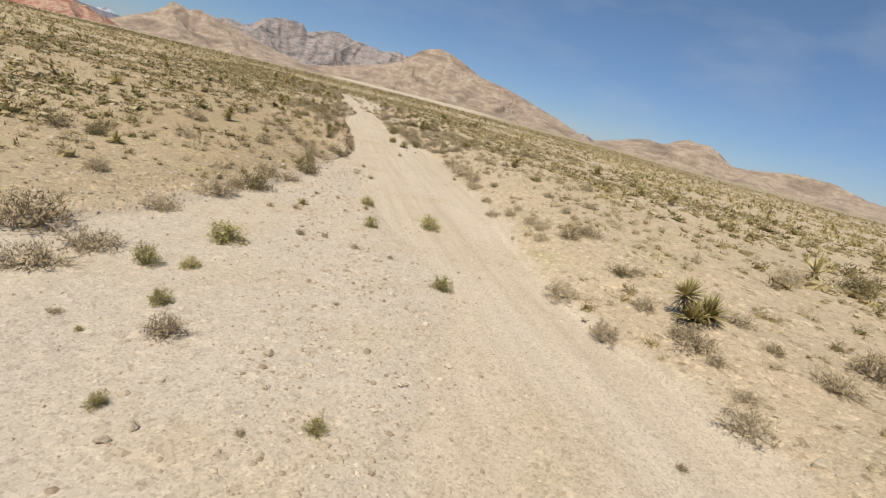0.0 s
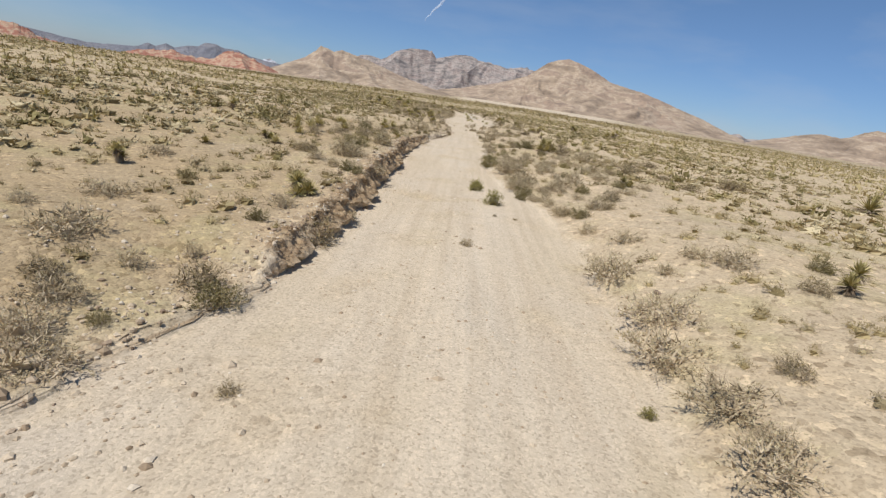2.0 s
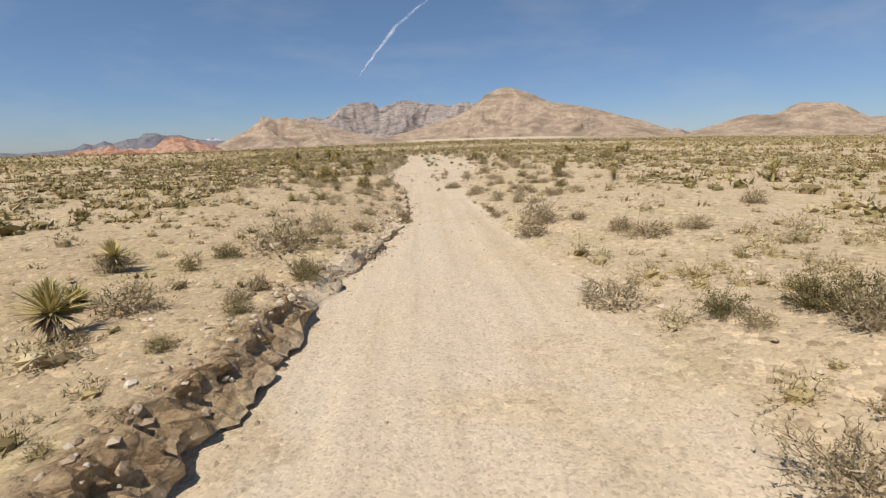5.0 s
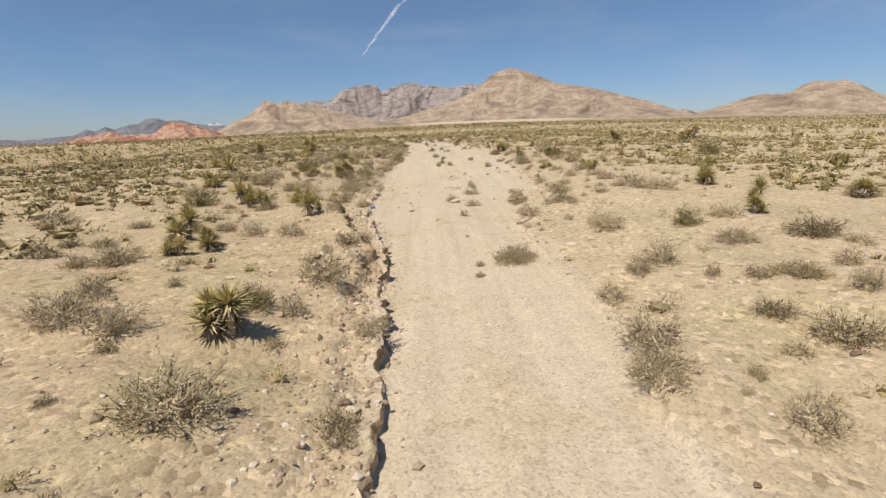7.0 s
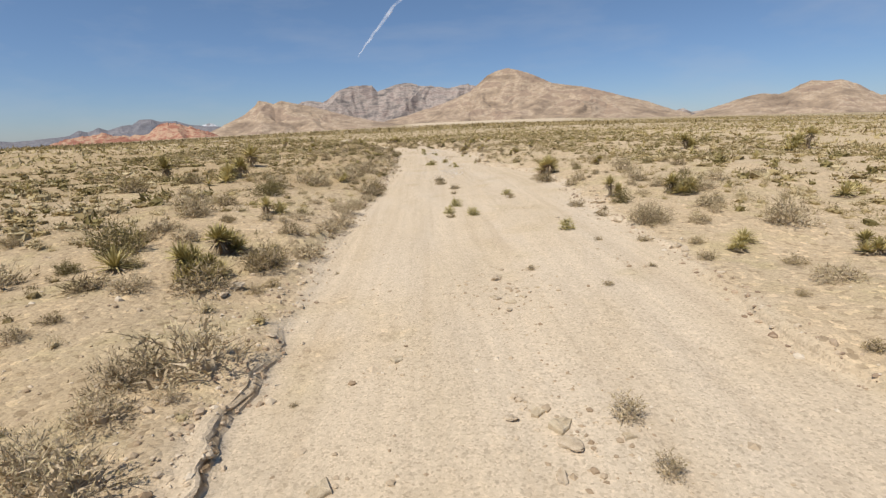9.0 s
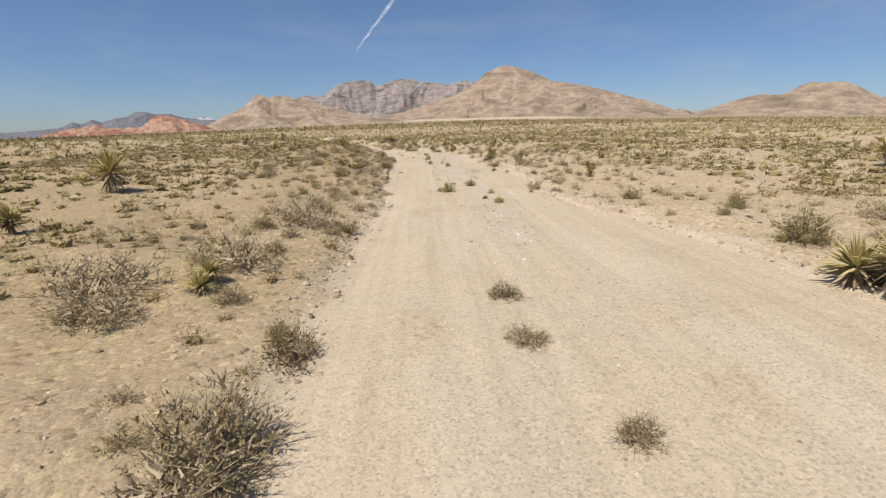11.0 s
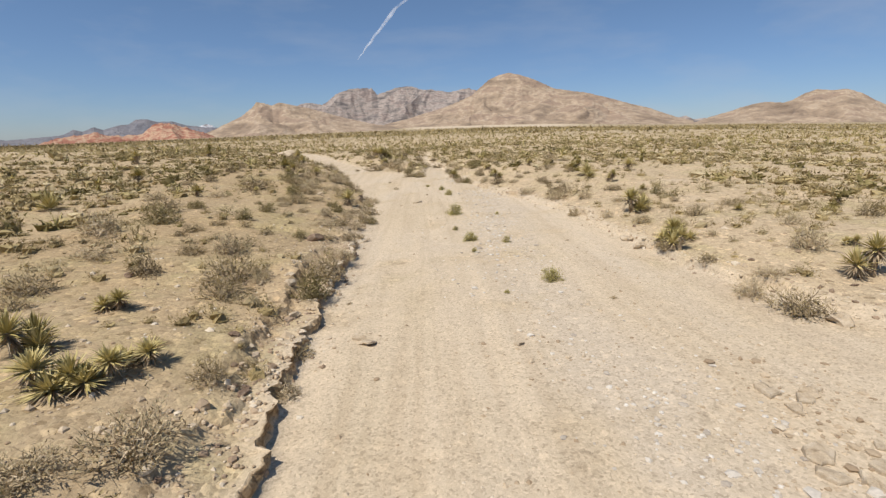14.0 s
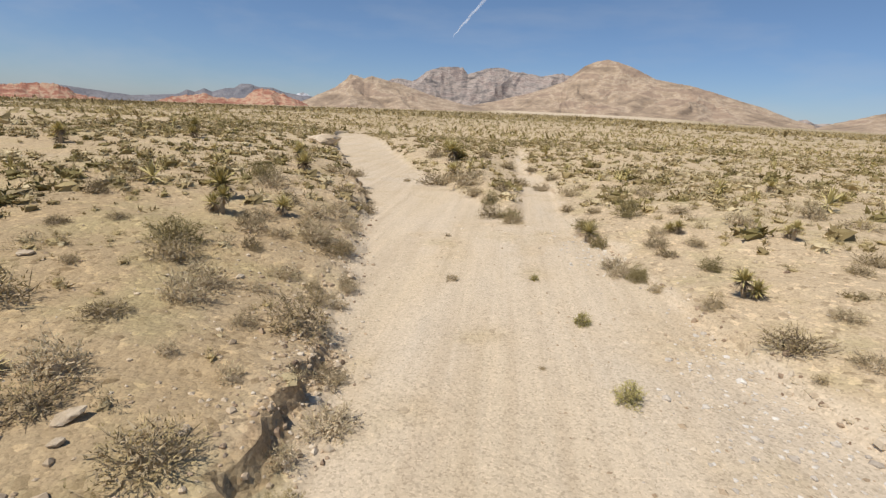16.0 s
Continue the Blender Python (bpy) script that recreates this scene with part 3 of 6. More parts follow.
# ---- mountains ----
def mountain(name, label, crest, distance, depth, mat, seed, jag, gully, apron=1.6):
    """A range seen from the plain: crest as (heading, elevation) in degrees from the middle of the walk."""
    az = np.arange(crest[0][0] - 0.6, crest[-1][0] + 0.6, 0.10)
    el = np.interp(az, [c[0] for c in crest], [c[1] for c in crest])
    floor = np.interp(az, [p[0] for p in PLAIN], [p[1] for p in PLAIN]) - 0.45
    ends = np.minimum(az - az[0], az[-1] - az) / 0.6
    el = floor + (el - floor) * soft_step(ends)
    teeth = jag * fractal(az * 1.6, az * 0 + 0.5, seed, 5, 0.6) * soft_step(ends)
    v = np.concatenate([np.linspace(-1, 0, 44), np.linspace(0.08, 1, 8)])
    A, V = np.meshgrid(np.radians(az), v)
    E = np.repeat(el[None, :], len(v), 0)
    F = np.repeat(floor[None, :], len(v), 0)
    r = distance + V * depth
    gx, gy = A * distance / 420, r / 420
    warp = fractal(gx * 0.7, gy * 0.7, seed + 1, 3)
    ridge = 1 - np.abs(2 * fractal(gx + 0.9 * warp, gy * 0.55 + 0.7 * warp, seed + 3, 5, 0.55))
    spur = 1 + 0.45 * fractal(gx * 0.8, gx * 0 + 2.5, seed + 7, 4, 0.55) + 0.25 * fractal(gx * 2, gy, seed + 9, 3)
    p = np.where(V < 0, (1 + V) ** (apron * spur), (1 - V) ** 1.1)
    top = distance * np.tan(np.radians(E + np.repeat(teeth[None, :], len(v), 0) * p ** 7))
    low = distance * np.tan(np.radians(F))
    mid = np.clip(p * (1 - p) * 4, 0, 1)
    z = low + (top - low) * np.clip(p + gully * (ridge - 0.93) * mid, 0, 1.0)
    z = np.where(np.abs(V) >= 0.999, low - 10, z)
    verts = np.stack([r * np.sin(A), 80 + r * np.cos(A), z], -1).reshape(-1, 3)
    ob = mesh_object(name, verts, grid_quads(*A.shape), mat, smooth=False)
    return tagged(ob, label, "mountain")


mountain("far_ridge", "dark grey-blue far ridge on the skyline", [(-62, 0.6), (-55, 0.9), (-49, 0.1), (-44, 0.35), (-40.1, -0.06), (-38.8, -0.18), (-37.6, -0.08), (-35.6, 0.1), (-34.7, 0.25), (-34.0, 0.67), (-33.3, 0.5), (-32.4, 0.9),
         (-31.7, 0.64), (-30.5, 1.02), (-29.6, 1.1), (-28.9, 1.58), (-28.0, 1.62), (-27.1, 1.36), (-25.8, 1.39), (-24.6, 1.0), (-23.3, 0.86), (-21.9, 0.74), (-19, 0.6)], 4300, 500, M_BLUE_RIDGE, 101, 0.05, 0.35)
mountain("red_hill", "red and cream sandstone hills at the plain's edge", [(-58, -0.4), (-50, 0.3), (-47, 0.2), (-45.2, 0.45), (-43.8, 0.4), (-42.5, -0.3), (-40, -0.75), (-36.4, -0.6), (-35.4, -0.11), (-34.3, 0.06), (-33.4, 0.21), (-32.2, 0.44), (-31.1, 0.15),
         (-29.3, 0.1), (-28.2, 0.33), (-27.5, 1.02), (-26.6, 1.30), (-25.3, 1.1), (-24.3, 0.8), (-22.8, 0.18), (-21.8, -0.29), (-20.5, -0.6)], 2700, 330, M_RED_ROCK, 111, 0.22, 0.6, 1.2)
mountain("tan_mountain", "tan rocky mountain with brown foothills", [(-24, -0.2), (-21.9, 0.59), (-20.7, 1.21), (-19.25, 1.86), (-18.0, 2.87), (-17.64, 3.39), (-16.8, 3.21), (-16.1, 2.99), (-15.3, 3.28), (-14.4, 3.12), (-13.4, 2.9), (-12.3, 2.72),
         (-10.5, 2.2), (-8, 1.5), (-5, 0.9), (-2, 0.4)], 3500, 700, M_TAN_HILL, 121, 0.06, 0.30, 1.5)
mountain("grey_mountain", "grey banded limestone mountain with steep cliffs", [(-15, 2.3), (-13.5, 2.96), (-12.9, 3.25), (-12.3, 3.33), (-10.9, 3.1), (-10.5, 3.2), (-9.8, 3.81), (-8.96, 4.4), (-7.85, 4.69), (-6.26, 4.82), (-5.35, 4.82), (-4.71, 4.19), (-3.74, 4.47),
         (-2.11, 4.9), (-0.82, 4.98), (0.13, 4.66), (2.33, 4.5), (3.6, 4.3), (4.6, 4.57), (5.56, 4.67), (6.4, 4.46), (8, 4.0), (10, 3.0)], 4350, 650, M_GREY_CLIFF, 131, 0.16, 0.55, 1.1)
mountain("main_mountain", "broad tan mountain with a pointed rocky summit", [(-4, 0.9), (-1.2, 1.5), (0.6, 2.06), (2.3, 2.48), (4.25, 3.2), (5.9, 3.92), (7.15, 4.95), (7.8, 5.52), (8.76, 5.93), (10.0, 6.2), (11.1, 5.99), (12.2, 5.64), (13.45, 5.14), (15.0, 4.42),
         (16.55, 4.14), (18.4, 3.88), (19.3, 3.64), (20.45, 3.35), (21.6, 3.0), (23.4, 2.48), (25.1, 2.03), (26.5, 1.49), (27.6, 1.07), (29.2, 0.7)], 3900, 900, M_TAN_HILL, 141, 0.05, 0.22, 1.35)
mountain("small_far_peak", "small pale peak in the gap between mountains", [(27, 0.6), (27.9, 1.06), (28.5, 1.2), (29.2, 0.84), (30.2, 0.95), (32, 0.6)], 4380, 150, M_GREY_CLIFF, 151, 0.05, 0.4)
mountain("eastern_mountain", "tan-brown mountain with a flat dark summit", [(29.3, 0.5), (30.1, 0.78), (30.7, 1.03), (31.9, 1.39), (33.3, 1.86), (34.2, 2.13), (35.1, 2.29), (36.5, 2.16), (37.3, 2.41), (38.1, 2.91), (38.9, 3.22), (40.3, 3.06), (41.1, 3.12),
         (42.1, 2.69), (43.1, 2.08), (43.9, 1.64), (45.3, 1.7), (49.3, 2.35), (52.4, 2.25), (55.2, 1.5), (60, 1.0)], 3900, 800, M_TAN_HILL, 161, 0.06, 0.24, 1.35)
mountain("snowy_peak", "small snow-covered peak in the gap between hills", [(-23.9, 0.55), (-23.3, 0.95), (-22.7, 1.12), (-22.2, 0.95), (-21.6, 0.5)], 4330, 120, M_SNOW_PEAK, 171, 0.06, 0.4)


# ---- plants ----
RNG = np.random.default_rng(7)


def unit(v):
    return v / np.maximum(np.linalg.norm(v, axis=-1, keepdims=True), 1e-9)


def rods(a, b, c, r0, r1):
    """Bent, tapering three-sided twigs from a over b to the tip c."""
    n = len(a)
    axis = unit(c - a)
    u = unit(np.cross(axis, RNG.normal(size=(n, 3))))
    w = np.cross(axis, u)
    ring = [u * math.cos(q) + w * math.sin(q) for q in (0, 2.094, 4.189)]
    v = np.concatenate([a + r0 * ring[0], a + r0 * ring[1], a + r0 * ring[2], b + r1 * ring[0], b + r1 * ring[1], b + r1 * ring[2], c])
    i = np.arange(n)
    t = []
    for p, q in ((0, 1), (1, 2), (2, 0)):
        t += [np.stack([i + p * n, i + q * n, i + (q + 3) * n], 1), np.stack([i + p * n, i + (q + 3) * n, i + (p + 3) * n], 1),
              np.stack([i + (p + 3) * n, i + (q + 3) * n, i + 6 * n], 1)]
    return v, np.concatenate(t)


def spikes(a, c, r):
    """Thin three-sided spikes from a to c."""
    n = len(a)
    axis = unit(c - a)
    u = unit(np.cross(axis, RNG.normal(size=(n, 3))))
    w = np.cross(axis, u)
    v = np.concatenate([a + r * (u * math.cos(q) + w * math.sin(q)) for q in (0, 2.094, 4.189)] + [c])
    i = np.arange(n)
    t = np.concatenate([np.stack([i + p * n, i + q * n, i + 3 * n], 1) for p, q in ((0, 1), (1, 2), (2, 0))])
    return v, t


def sprigs(p, size, wide, up, outward):
    """Fine sprigs, one sliver each, at the points p."""
    n = len(p)
    d = unit(RNG.normal(size=(n, 3)) + [0, 0, up] + outward * unit(p + [0, 0, 0.001]))
    s = unit(np.cross(d, RNG.normal(size=(n, 3))))
    size = size * RNG.uniform(0.6, 1.4, (n, 1))
    v = np.concatenate([p + s * size * wide * 0.5, p - s * size * wide * 0.5, p + d * size])
    i = np.arange(n)
    return v, np.stack([i, i + n, i + 2 * n], 1)


def lumpy(th, el, ph):
    """Radius of a lumpy dome in a direction; ph holds its phases."""
    return 0.60 * (0.80 + 0.14 * np.sin(5 * th + ph[0]) * np.cos(el * 3 + ph[1]) + 0.12 * np.sin(2 * th + ph[2]) + 0.06 * np.sin(9 * th + ph[3]) * np.cos(el))


def dome(n, height, ph, inner=0.0, outer=1.0):
    """Points in a lumpy dome one metre wide."""
    th = RNG.uniform(0, 2 * math.pi, n)
    el = np.arcsin(RNG.uniform(0.02, 1.0, n))
    r = lumpy(th, el, ph) * RNG.uniform(inner, outer, n) ** 0.5
    return np.stack([r * np.cos(el) * np.cos(th), r * np.cos(el) * np.sin(th), 2 * height * r * np.sin(el)], 1)


def thicket(n, height, ph, size):
    """The tangled inner mass of a shrub: dead twigs and litter caught in it."""
    return sprigs(dome(n, height, ph, 0.02, 0.62), size, 0.22, 0.3, 0.5)


def heart(rings, sides, height, ph, full, rough):
    """The dense middle of a shrub: a ragged, tangled mound."""
    v, t = [], []
    for j in range(rings):
        el = -0.05 + 1.45 * j / rings
        for q in range(sides):
            th = 2 * math.pi * (q + 0.5 * (j % 2)) / sides + RNG.normal() * 0.12
            r = lumpy(th, el, ph) * full * (1 + RNG.normal() * rough)
            v.append((r * math.cos(el) * math.cos(th), r * math.cos(el) * math.sin(th), 2 * height * r * max(math.sin(el), -0.02)))
    v.append((0, 0, 2 * height * 0.44 * full))
    for j in range(rings):
        for q in range(sides):
            a, b = j * sides + q, j * sides + (q + 1) % sides
            t += [(a, b, b + sides), (a, b + sides, a + sides)] if j < rings - 1 else [(a, b, len(v) - 1)]
    return np.array(v), np.array(t)


def shrub_mesh(stems, twigs, foliage, height, leaf, r0=0.011, rings=3, sides=8, wide=0.30, outward=1.0, full=0.30, core=230):
    """Stems and foliage of one shrub, a metre wide."""
    ph = RNG.uniform(0, 6.28, 4)
    tips = dome(stems, height, ph, 0.7, 1.1)
    root = RNG.normal(size=(stems, 3)) * [0.05, 0.05, 0.0]
    knee = root * 0.4 + tips * [0.5, 0.5, 0.62] + RNG.normal(size=(stems, 3)) * 0.03
    few = max(stems // 3, 6)
    wood = [rods(root[:few], knee[:few], tips[:few], r0, r0 * 0.6), spikes(root[few:], knee[few:], r0 * 0.8), spikes(knee[few:], tips[few:], r0 * 0.6), heart(rings, sides, height, ph, full, 0.22), thicket(core, height, ph, 0.11)]
    pick = RNG.integers(0, stems, twigs)
    f = RNG.uniform(0.2, 0.95, (twigs, 1))
    start = knee[pick] * (1 - f) + tips[pick] * f
    end = start + (unit(start + [0, 0, 0.1]) + RNG.normal(size=(twigs, 3)) * 0.7) * RNG.uniform(0.05, 0.16, (twigs, 1))
    end[:, 2] = np.maximum(end[:, 2], 0.01)
    wood.append(spikes(start, end, r0 * 0.42))
    half = foliage * 2 // 5
    pick = RNG.integers(0, twigs, half)
    f = RNG.uniform(0.1, 1.05, (half, 1))
    on_twig = start[pick] * (1 - f) + end[pick] * f + RNG.normal(size=(half, 3)) * 0.02
    at = np.concatenate([on_twig, dome(foliage - half, height, ph, 0.12, 0.85)])
    at[:, 2] = np.maximum(at[:, 2], 0.0)
    return join(wood), sprigs(at, leaf, wide, 0.5, outward)


def blades(n, origin, length, width, low, high, droop):
    """Stiff tapering yucca blades with a fold along the middle."""
    th = RNG.uniform(0, 2 * math.pi, n)
    el = np.radians(RNG.uniform(low, high, n))
    d = np.stack([np.cos(el) * np.cos(th), np.cos(el) * np.sin(th), np.sin(el)], 1)
    s = unit(np.cross(d, [0, 0, 1.0]))
    k = np.cross(s, d)
    ln = length * RNG.uniform(0.75, 1.15, (n, 1))
    o = np.asarray(origin) + d * 0.04
    midp = o + d * ln * 0.45
    tip = o + d * ln
    tip[:, 2] -= droop * ln[:, 0]
    w = width * RNG.uniform(0.8, 1.2, (n, 1))
    v = np.concatenate([o + s * w * 0.5, o - k * w * 0.25, o - s * w * 0.5, midp + s * w * 0.6, midp - k * w * 0.3, midp - s * w * 0.6, tip])
    i = np.arange(n)
    t = []
    for p in (0, 1):
        t += [np.stack([i + p * n, i + (p + 1) * n, i + (p + 4) * n], 1), np.stack([i + p * n, i + (p + 4) * n, i + (p + 3) * n], 1),
              np.stack([i + (p + 3) * n, i + (p + 4) * n, i + 6 * n], 1)]
    return v, np.concatenate(t)


def stalk(base, top, r0, r1, rings=6, sides=7):
    """A rough, tapering yucca trunk."""
    base, top = np.asarray(base, float), np.asarray(top, float)
    v = []
    for j in range(rings):
        f = j / (rings - 1)
        c = base * (1 - f) + top * f
        r = (r0 * (1 - f) + r1 * f) * (1 + 0.18 * (j % 2))
        for q in range(sides):
            a = 2 * math.pi * q / sides + 0.4 * j
            v.append((c[0] + r * math.cos(a), c[1] + r * math.sin(a), c[2]))
    t = []
    for j in range(rings - 1):
        for q in range(sides):
            a, b = j * sides + q, j * sides + (q + 1) % sides
            t += [(a, b, b + sides), (a, b + sides, a + sides)]
    v.append(tuple(top))
    t += [((rings - 1) * sides + q, (rings - 1) * sides + (q + 1) % sides, len(v) - 1) for q in range(sides)]
    return np.array(v), np.array(t)


def make_shrub(kind, label, category, stems, twigs, foliage, height, leaf, m_twig, m_leaf):
    top = new(kind)
    wood, green = shrub_mesh(stems, twigs, foliage, height, leaf)
    mesh_object("branchwork", *wood, m_twig, top)
    mesh_object("foliage", *green, m_leaf, top)
    return tagged(top, label, category)


def make_yucca(heads, label):
    """heads: (x, y, trunk height, head radius) of each rosette."""
    top = new("yucca")
    for x, y, h, r in heads:
        if h > 0.12:
            mesh_object("trunk", *stalk((x * 0.5, y * 0.5, -0.05), (x, y, h), 0.075, 0.06), M_YUCCA_DEAD, top)
        mesh_object("leaf_rosette", *blades(100, (x, y, h), r, 0.034, -8, 88, 0.05), M_YUCCA_LEAF, top)
        low = blades(60, (x, y, max(h - 0.03, 0.04)), r * 0.85, 0.03, -70 if h > 0.15 else -6, 2, 0.12)
        low[0][:, 2] = np.maximum(low[0][:, 2], 0.0)
        mesh_object("dead_leaf_skirt", *low, M_YUCCA_DEAD, top)
    return tagged(top, label, "yucca")


GREY_LABEL, BROWN_LABEL = "twiggy grey desert shrub, nearly leafless, on bare soil", "low dry brown shrub with dark twigs"
OLIVE_LABEL, CUSHION_LABEL = "olive-green bush with fine upright twigs", "small rounded yellow-green plant in the gravel wash"
GREY_KINDS = [make_shrub("grey_shrub", GREY_LABEL, "shrub", 26, 150, 980, h, 0.046, M_GREY_TWIG, M_GREY_LEAF) for h in (0.38, 0.44, 0.50, 0.34)]
BROWN_KINDS = [make_shrub("brown_shrub", BROWN_LABEL, "shrub", 26, 150, 860, h, 0.046, M_BROWN_TWIG, M_BROWN_LEAF) for h in (0.36, 0.44, 0.52)]
OLIVE_KINDS = [make_shrub("olive_bush", OLIVE_LABEL, "bush", 30, 160, 1900, h, 0.046, M_OLIVE_TWIG, M_OLIVE_LEAF) for h in (0.56, 0.64, 0.50)]
CUSHION_KINDS = [make_shrub("cushion_plant", CUSHION_LABEL, "plant", 20, 120, 2000, h, 0.055, M_OLIVE_TWIG, M_CUSHION_LEAF) for h in (0.62, 0.72)]
SMALL_GREY = [make_shrub("grey_shrub", GREY_LABEL, "shrub", 14, 50, 420, h, 0.07, M_GREY_TWIG, M_GREY_LEAF) for h in (0.48, 0.58)]
SMALL_BROWN = [make_shrub("brown_shrub", BROWN_LABEL, "shrub", 14, 50, 420, h, 0.07, M_BROWN_TWIG, M_BROWN_LEAF) for h in (0.46, 0.56)]
YUCCA_KINDS = [make_yucca([(0, 0, 0.10, 0.55)], "low green yucca rosette of stiff pointed leaves"),
               make_yucca([(0, 0, 0.45, 0.50)], "short-trunked yucca with a brown skirt of dead leaves"),
               make_yucca([(-0.22, 0.05, 0.20, 0.42), (0.24, -0.06, 0.42, 0.40), (0.02, 0.22, 0.10, 0.38)], "clump of several yucca heads with dead lower leaves"),
               make_yucca([(-0.15, 0.0, 0.62, 0.38), (0.2, 0.05, 0.30, 0.40)], "two-headed yucca with a shaggy trunk")]
for proto in GREY_KINDS + BROWN_KINDS + OLIVE_KINDS + CUSHION_KINDS + YUCCA_KINDS + SMALL_GREY + SMALL_BROWN:
    proto["spare"] = 1

GREY_SPOTS = []
BROWN_SPOTS = []
OLIVE_SPOTS = []
YUCCA_SPOTS = []
CUSHION_SPOTS = []
GREY_SPOTS += [(4.62, 2.93, 0.77), (5.16, 3.52, 0.47), (5.46, 4.62, 0.43), (5.54, 5.37, 0.91), (5.51, 5.74, 0.47), (3.81, 5.84, 0.71), (7.45, 6.35,
    0.78), (-6.68, 6.58, 0.92), (5.45, 7.00, 0.55), (-6.16, 7.60, 0.94), (3.78, 7.81, 0.90), (6.64, 9.04, 0.47), (-1.20, 9.65, 0.29), (13.12, 10.18,
    0.94), (-1.96, 10.23, 0.21), (-5.99, 10.68, 0.70), (4.80, 11.83, 0.56), (-7.98, 11.96, 0.59), (6.57, 12.06, 0.85), (-5.24, 12.78, 0.98), (5.30,
    12.95, 0.70), (5.14, 13.64, 0.57), (-5.77, 15.15, 0.55), (7.23, 15.23, 0.50), (5.00, 15.40, 0.61), (4.53, 15.86, 0.75), (-4.33, 16.28, 0.94),
    (5.71, 16.34, 0.45), (-3.56, 16.78, 0.78), (9.45, 17.32, 0.75)]
GREY_SPOTS += [(4.97, 18.44, 0.55), (7.93, 18.59, 0.55), (-7.69, 18.61, 0.89), (-3.13, 20.45, 0.69), (5.04, 20.94, 0.82), (-0.85, 21.01, 0.36), (5.38, 22.55, 0.85), (5.58, 22.83, 0.53), (-3.25, 23.49, 0.75), (-8.71, 23.52, 1.08), (5.55, 23.60, 0.95), (12.70, 23.77, 1.00), (5.35, 24.95, 1.15),
    (-3.25, 25.53, 0.46), (-4.77, 26.00, 1.04), (5.65, 26.31, 1.06), (-2.72, 26.34, 0.40), (-6.13, 26.69, 0.52), (6.41, 28.17, 0.47), (7.89, 28.34,
    0.82), (5.46, 28.58, 1.15), (-5.93, 28.56, 0.99), (7.29, 28.86, 0.62), (-2.35, 29.63, 0.68), (6.34, 30.66, 0.73), (-1.12, 31.02, 0.69), (5.77,
    32.09, 0.65), (-7.76, 33.38, 0.72), (5.58, 34.60, 0.59), (7.05, 35.21, 0.59)]
GREY_SPOTS += [(5.39, 35.23, 0.53), (6.86, 35.27, 0.98), (-2.74, 35.56, 0.42), (-2.92, 35.89, 0.44), (5.21, 36.00, 0.45), (5.34, 36.22, 0.47), (-3.69,
    36.41, 0.63), (-1.56, 36.94, 0.98), (5.19, 36.94, 0.60), (4.84, 37.17, 0.53), (7.74, 37.21, 0.62), (6.58, 37.32, 0.54), (7.88, 37.47, 0.81),
    (5.49, 38.28, 0.51), (-2.87, 38.34, 1.10), (-3.17, 38.69, 1.34), (6.27, 38.97, 0.44), (5.41, 38.98, 0.55), (9.03, 39.11, 0.66), (4.47, 39.15,
    1.10), (5.99, 39.22, 0.89), (4.51, 39.63, 1.04), (6.33, 39.74, 0.93), (6.96, 40.47, 0.87), (4.39, 40.92, 0.99), (8.35, 41.79, 0.63), (10.69,
    41.83, 0.84), (5.64, 42.02, 0.36), (5.70, 42.13, 0.44), (8.53, 42.17, 0.86)]
GREY_SPOTS += [(4.40, 42.89, 1.36), (4.29, 43.04, 1.23), (5.93, 43.08, 0.75), (6.13, 43.34, 1.02), (-2.51, 43.53, 1.05), (8.25, 43.79, 0.73), (8.50,
    44.14, 0.85), (6.04, 44.37, 0.68), (-6.42, 44.81, 0.83), (4.13, 45.01, 0.46), (4.79, 45.45, 0.51), (-4.95, 45.98, 0.59), (-5.64, 46.56, 0.74),
    (6.59, 46.77, 0.76), (5.18, 46.99, 0.58), (-4.34, 47.88, 0.83), (4.38, 48.30, 0.86), (10.91, 48.45, 0.87), (7.36, 48.53, 0.73), (5.72, 49.50,
    0.63), (9.12, 49.73, 0.92), (6.02, 50.57, 0.85), (8.55, 50.62, 0.85), (4.72, 50.70, 0.75), (-3.64, 50.78, 0.83), (-6.45, 51.05, 1.16), (-2.24,
    52.02, 0.48), (-4.24, 52.60, 0.97), (8.19, 52.61, 1.03), (3.72, 54.31, 0.89)]
GREY_SPOTS += [(10.76, 54.85, 1.31), (13.30, 55.25, 0.97), (5.64, 56.29, 0.68), (-6.49, 57.70, 1.28), (3.78, 58.81, 1.00), (12.05, 59.27, 1.24),
    (-2.66, 62.76, 1.52), (-2.15, 64.94, 1.07), (4.23, 65.75, 1.12), (3.35, 68.38, 0.40), (3.67, 68.72, 0.29), (-0.73, 69.57, 0.34), (-3.32, 69.59,
    0.27), (-2.82, 70.41, 0.75), (-3.93, 70.44, 0.38), (3.24, 70.82, 0.36), (4.61, 70.86, 0.58), (-0.48, 71.29, 0.67), (3.23, 71.73, 0.25), (4.96,
    72.30, 0.71), (-0.00, 72.44, 0.27), (3.00, 72.60, 0.23), (4.00, 72.61, 0.65), (7.48, 72.66, 0.75), (-1.32, 72.87, 0.56), (4.29, 74.32, 0.60),
    (-2.14, 74.61, 0.92), (-2.30, 74.80, 0.95), (3.93, 74.81, 0.15), (3.22, 75.31, 0.69)]
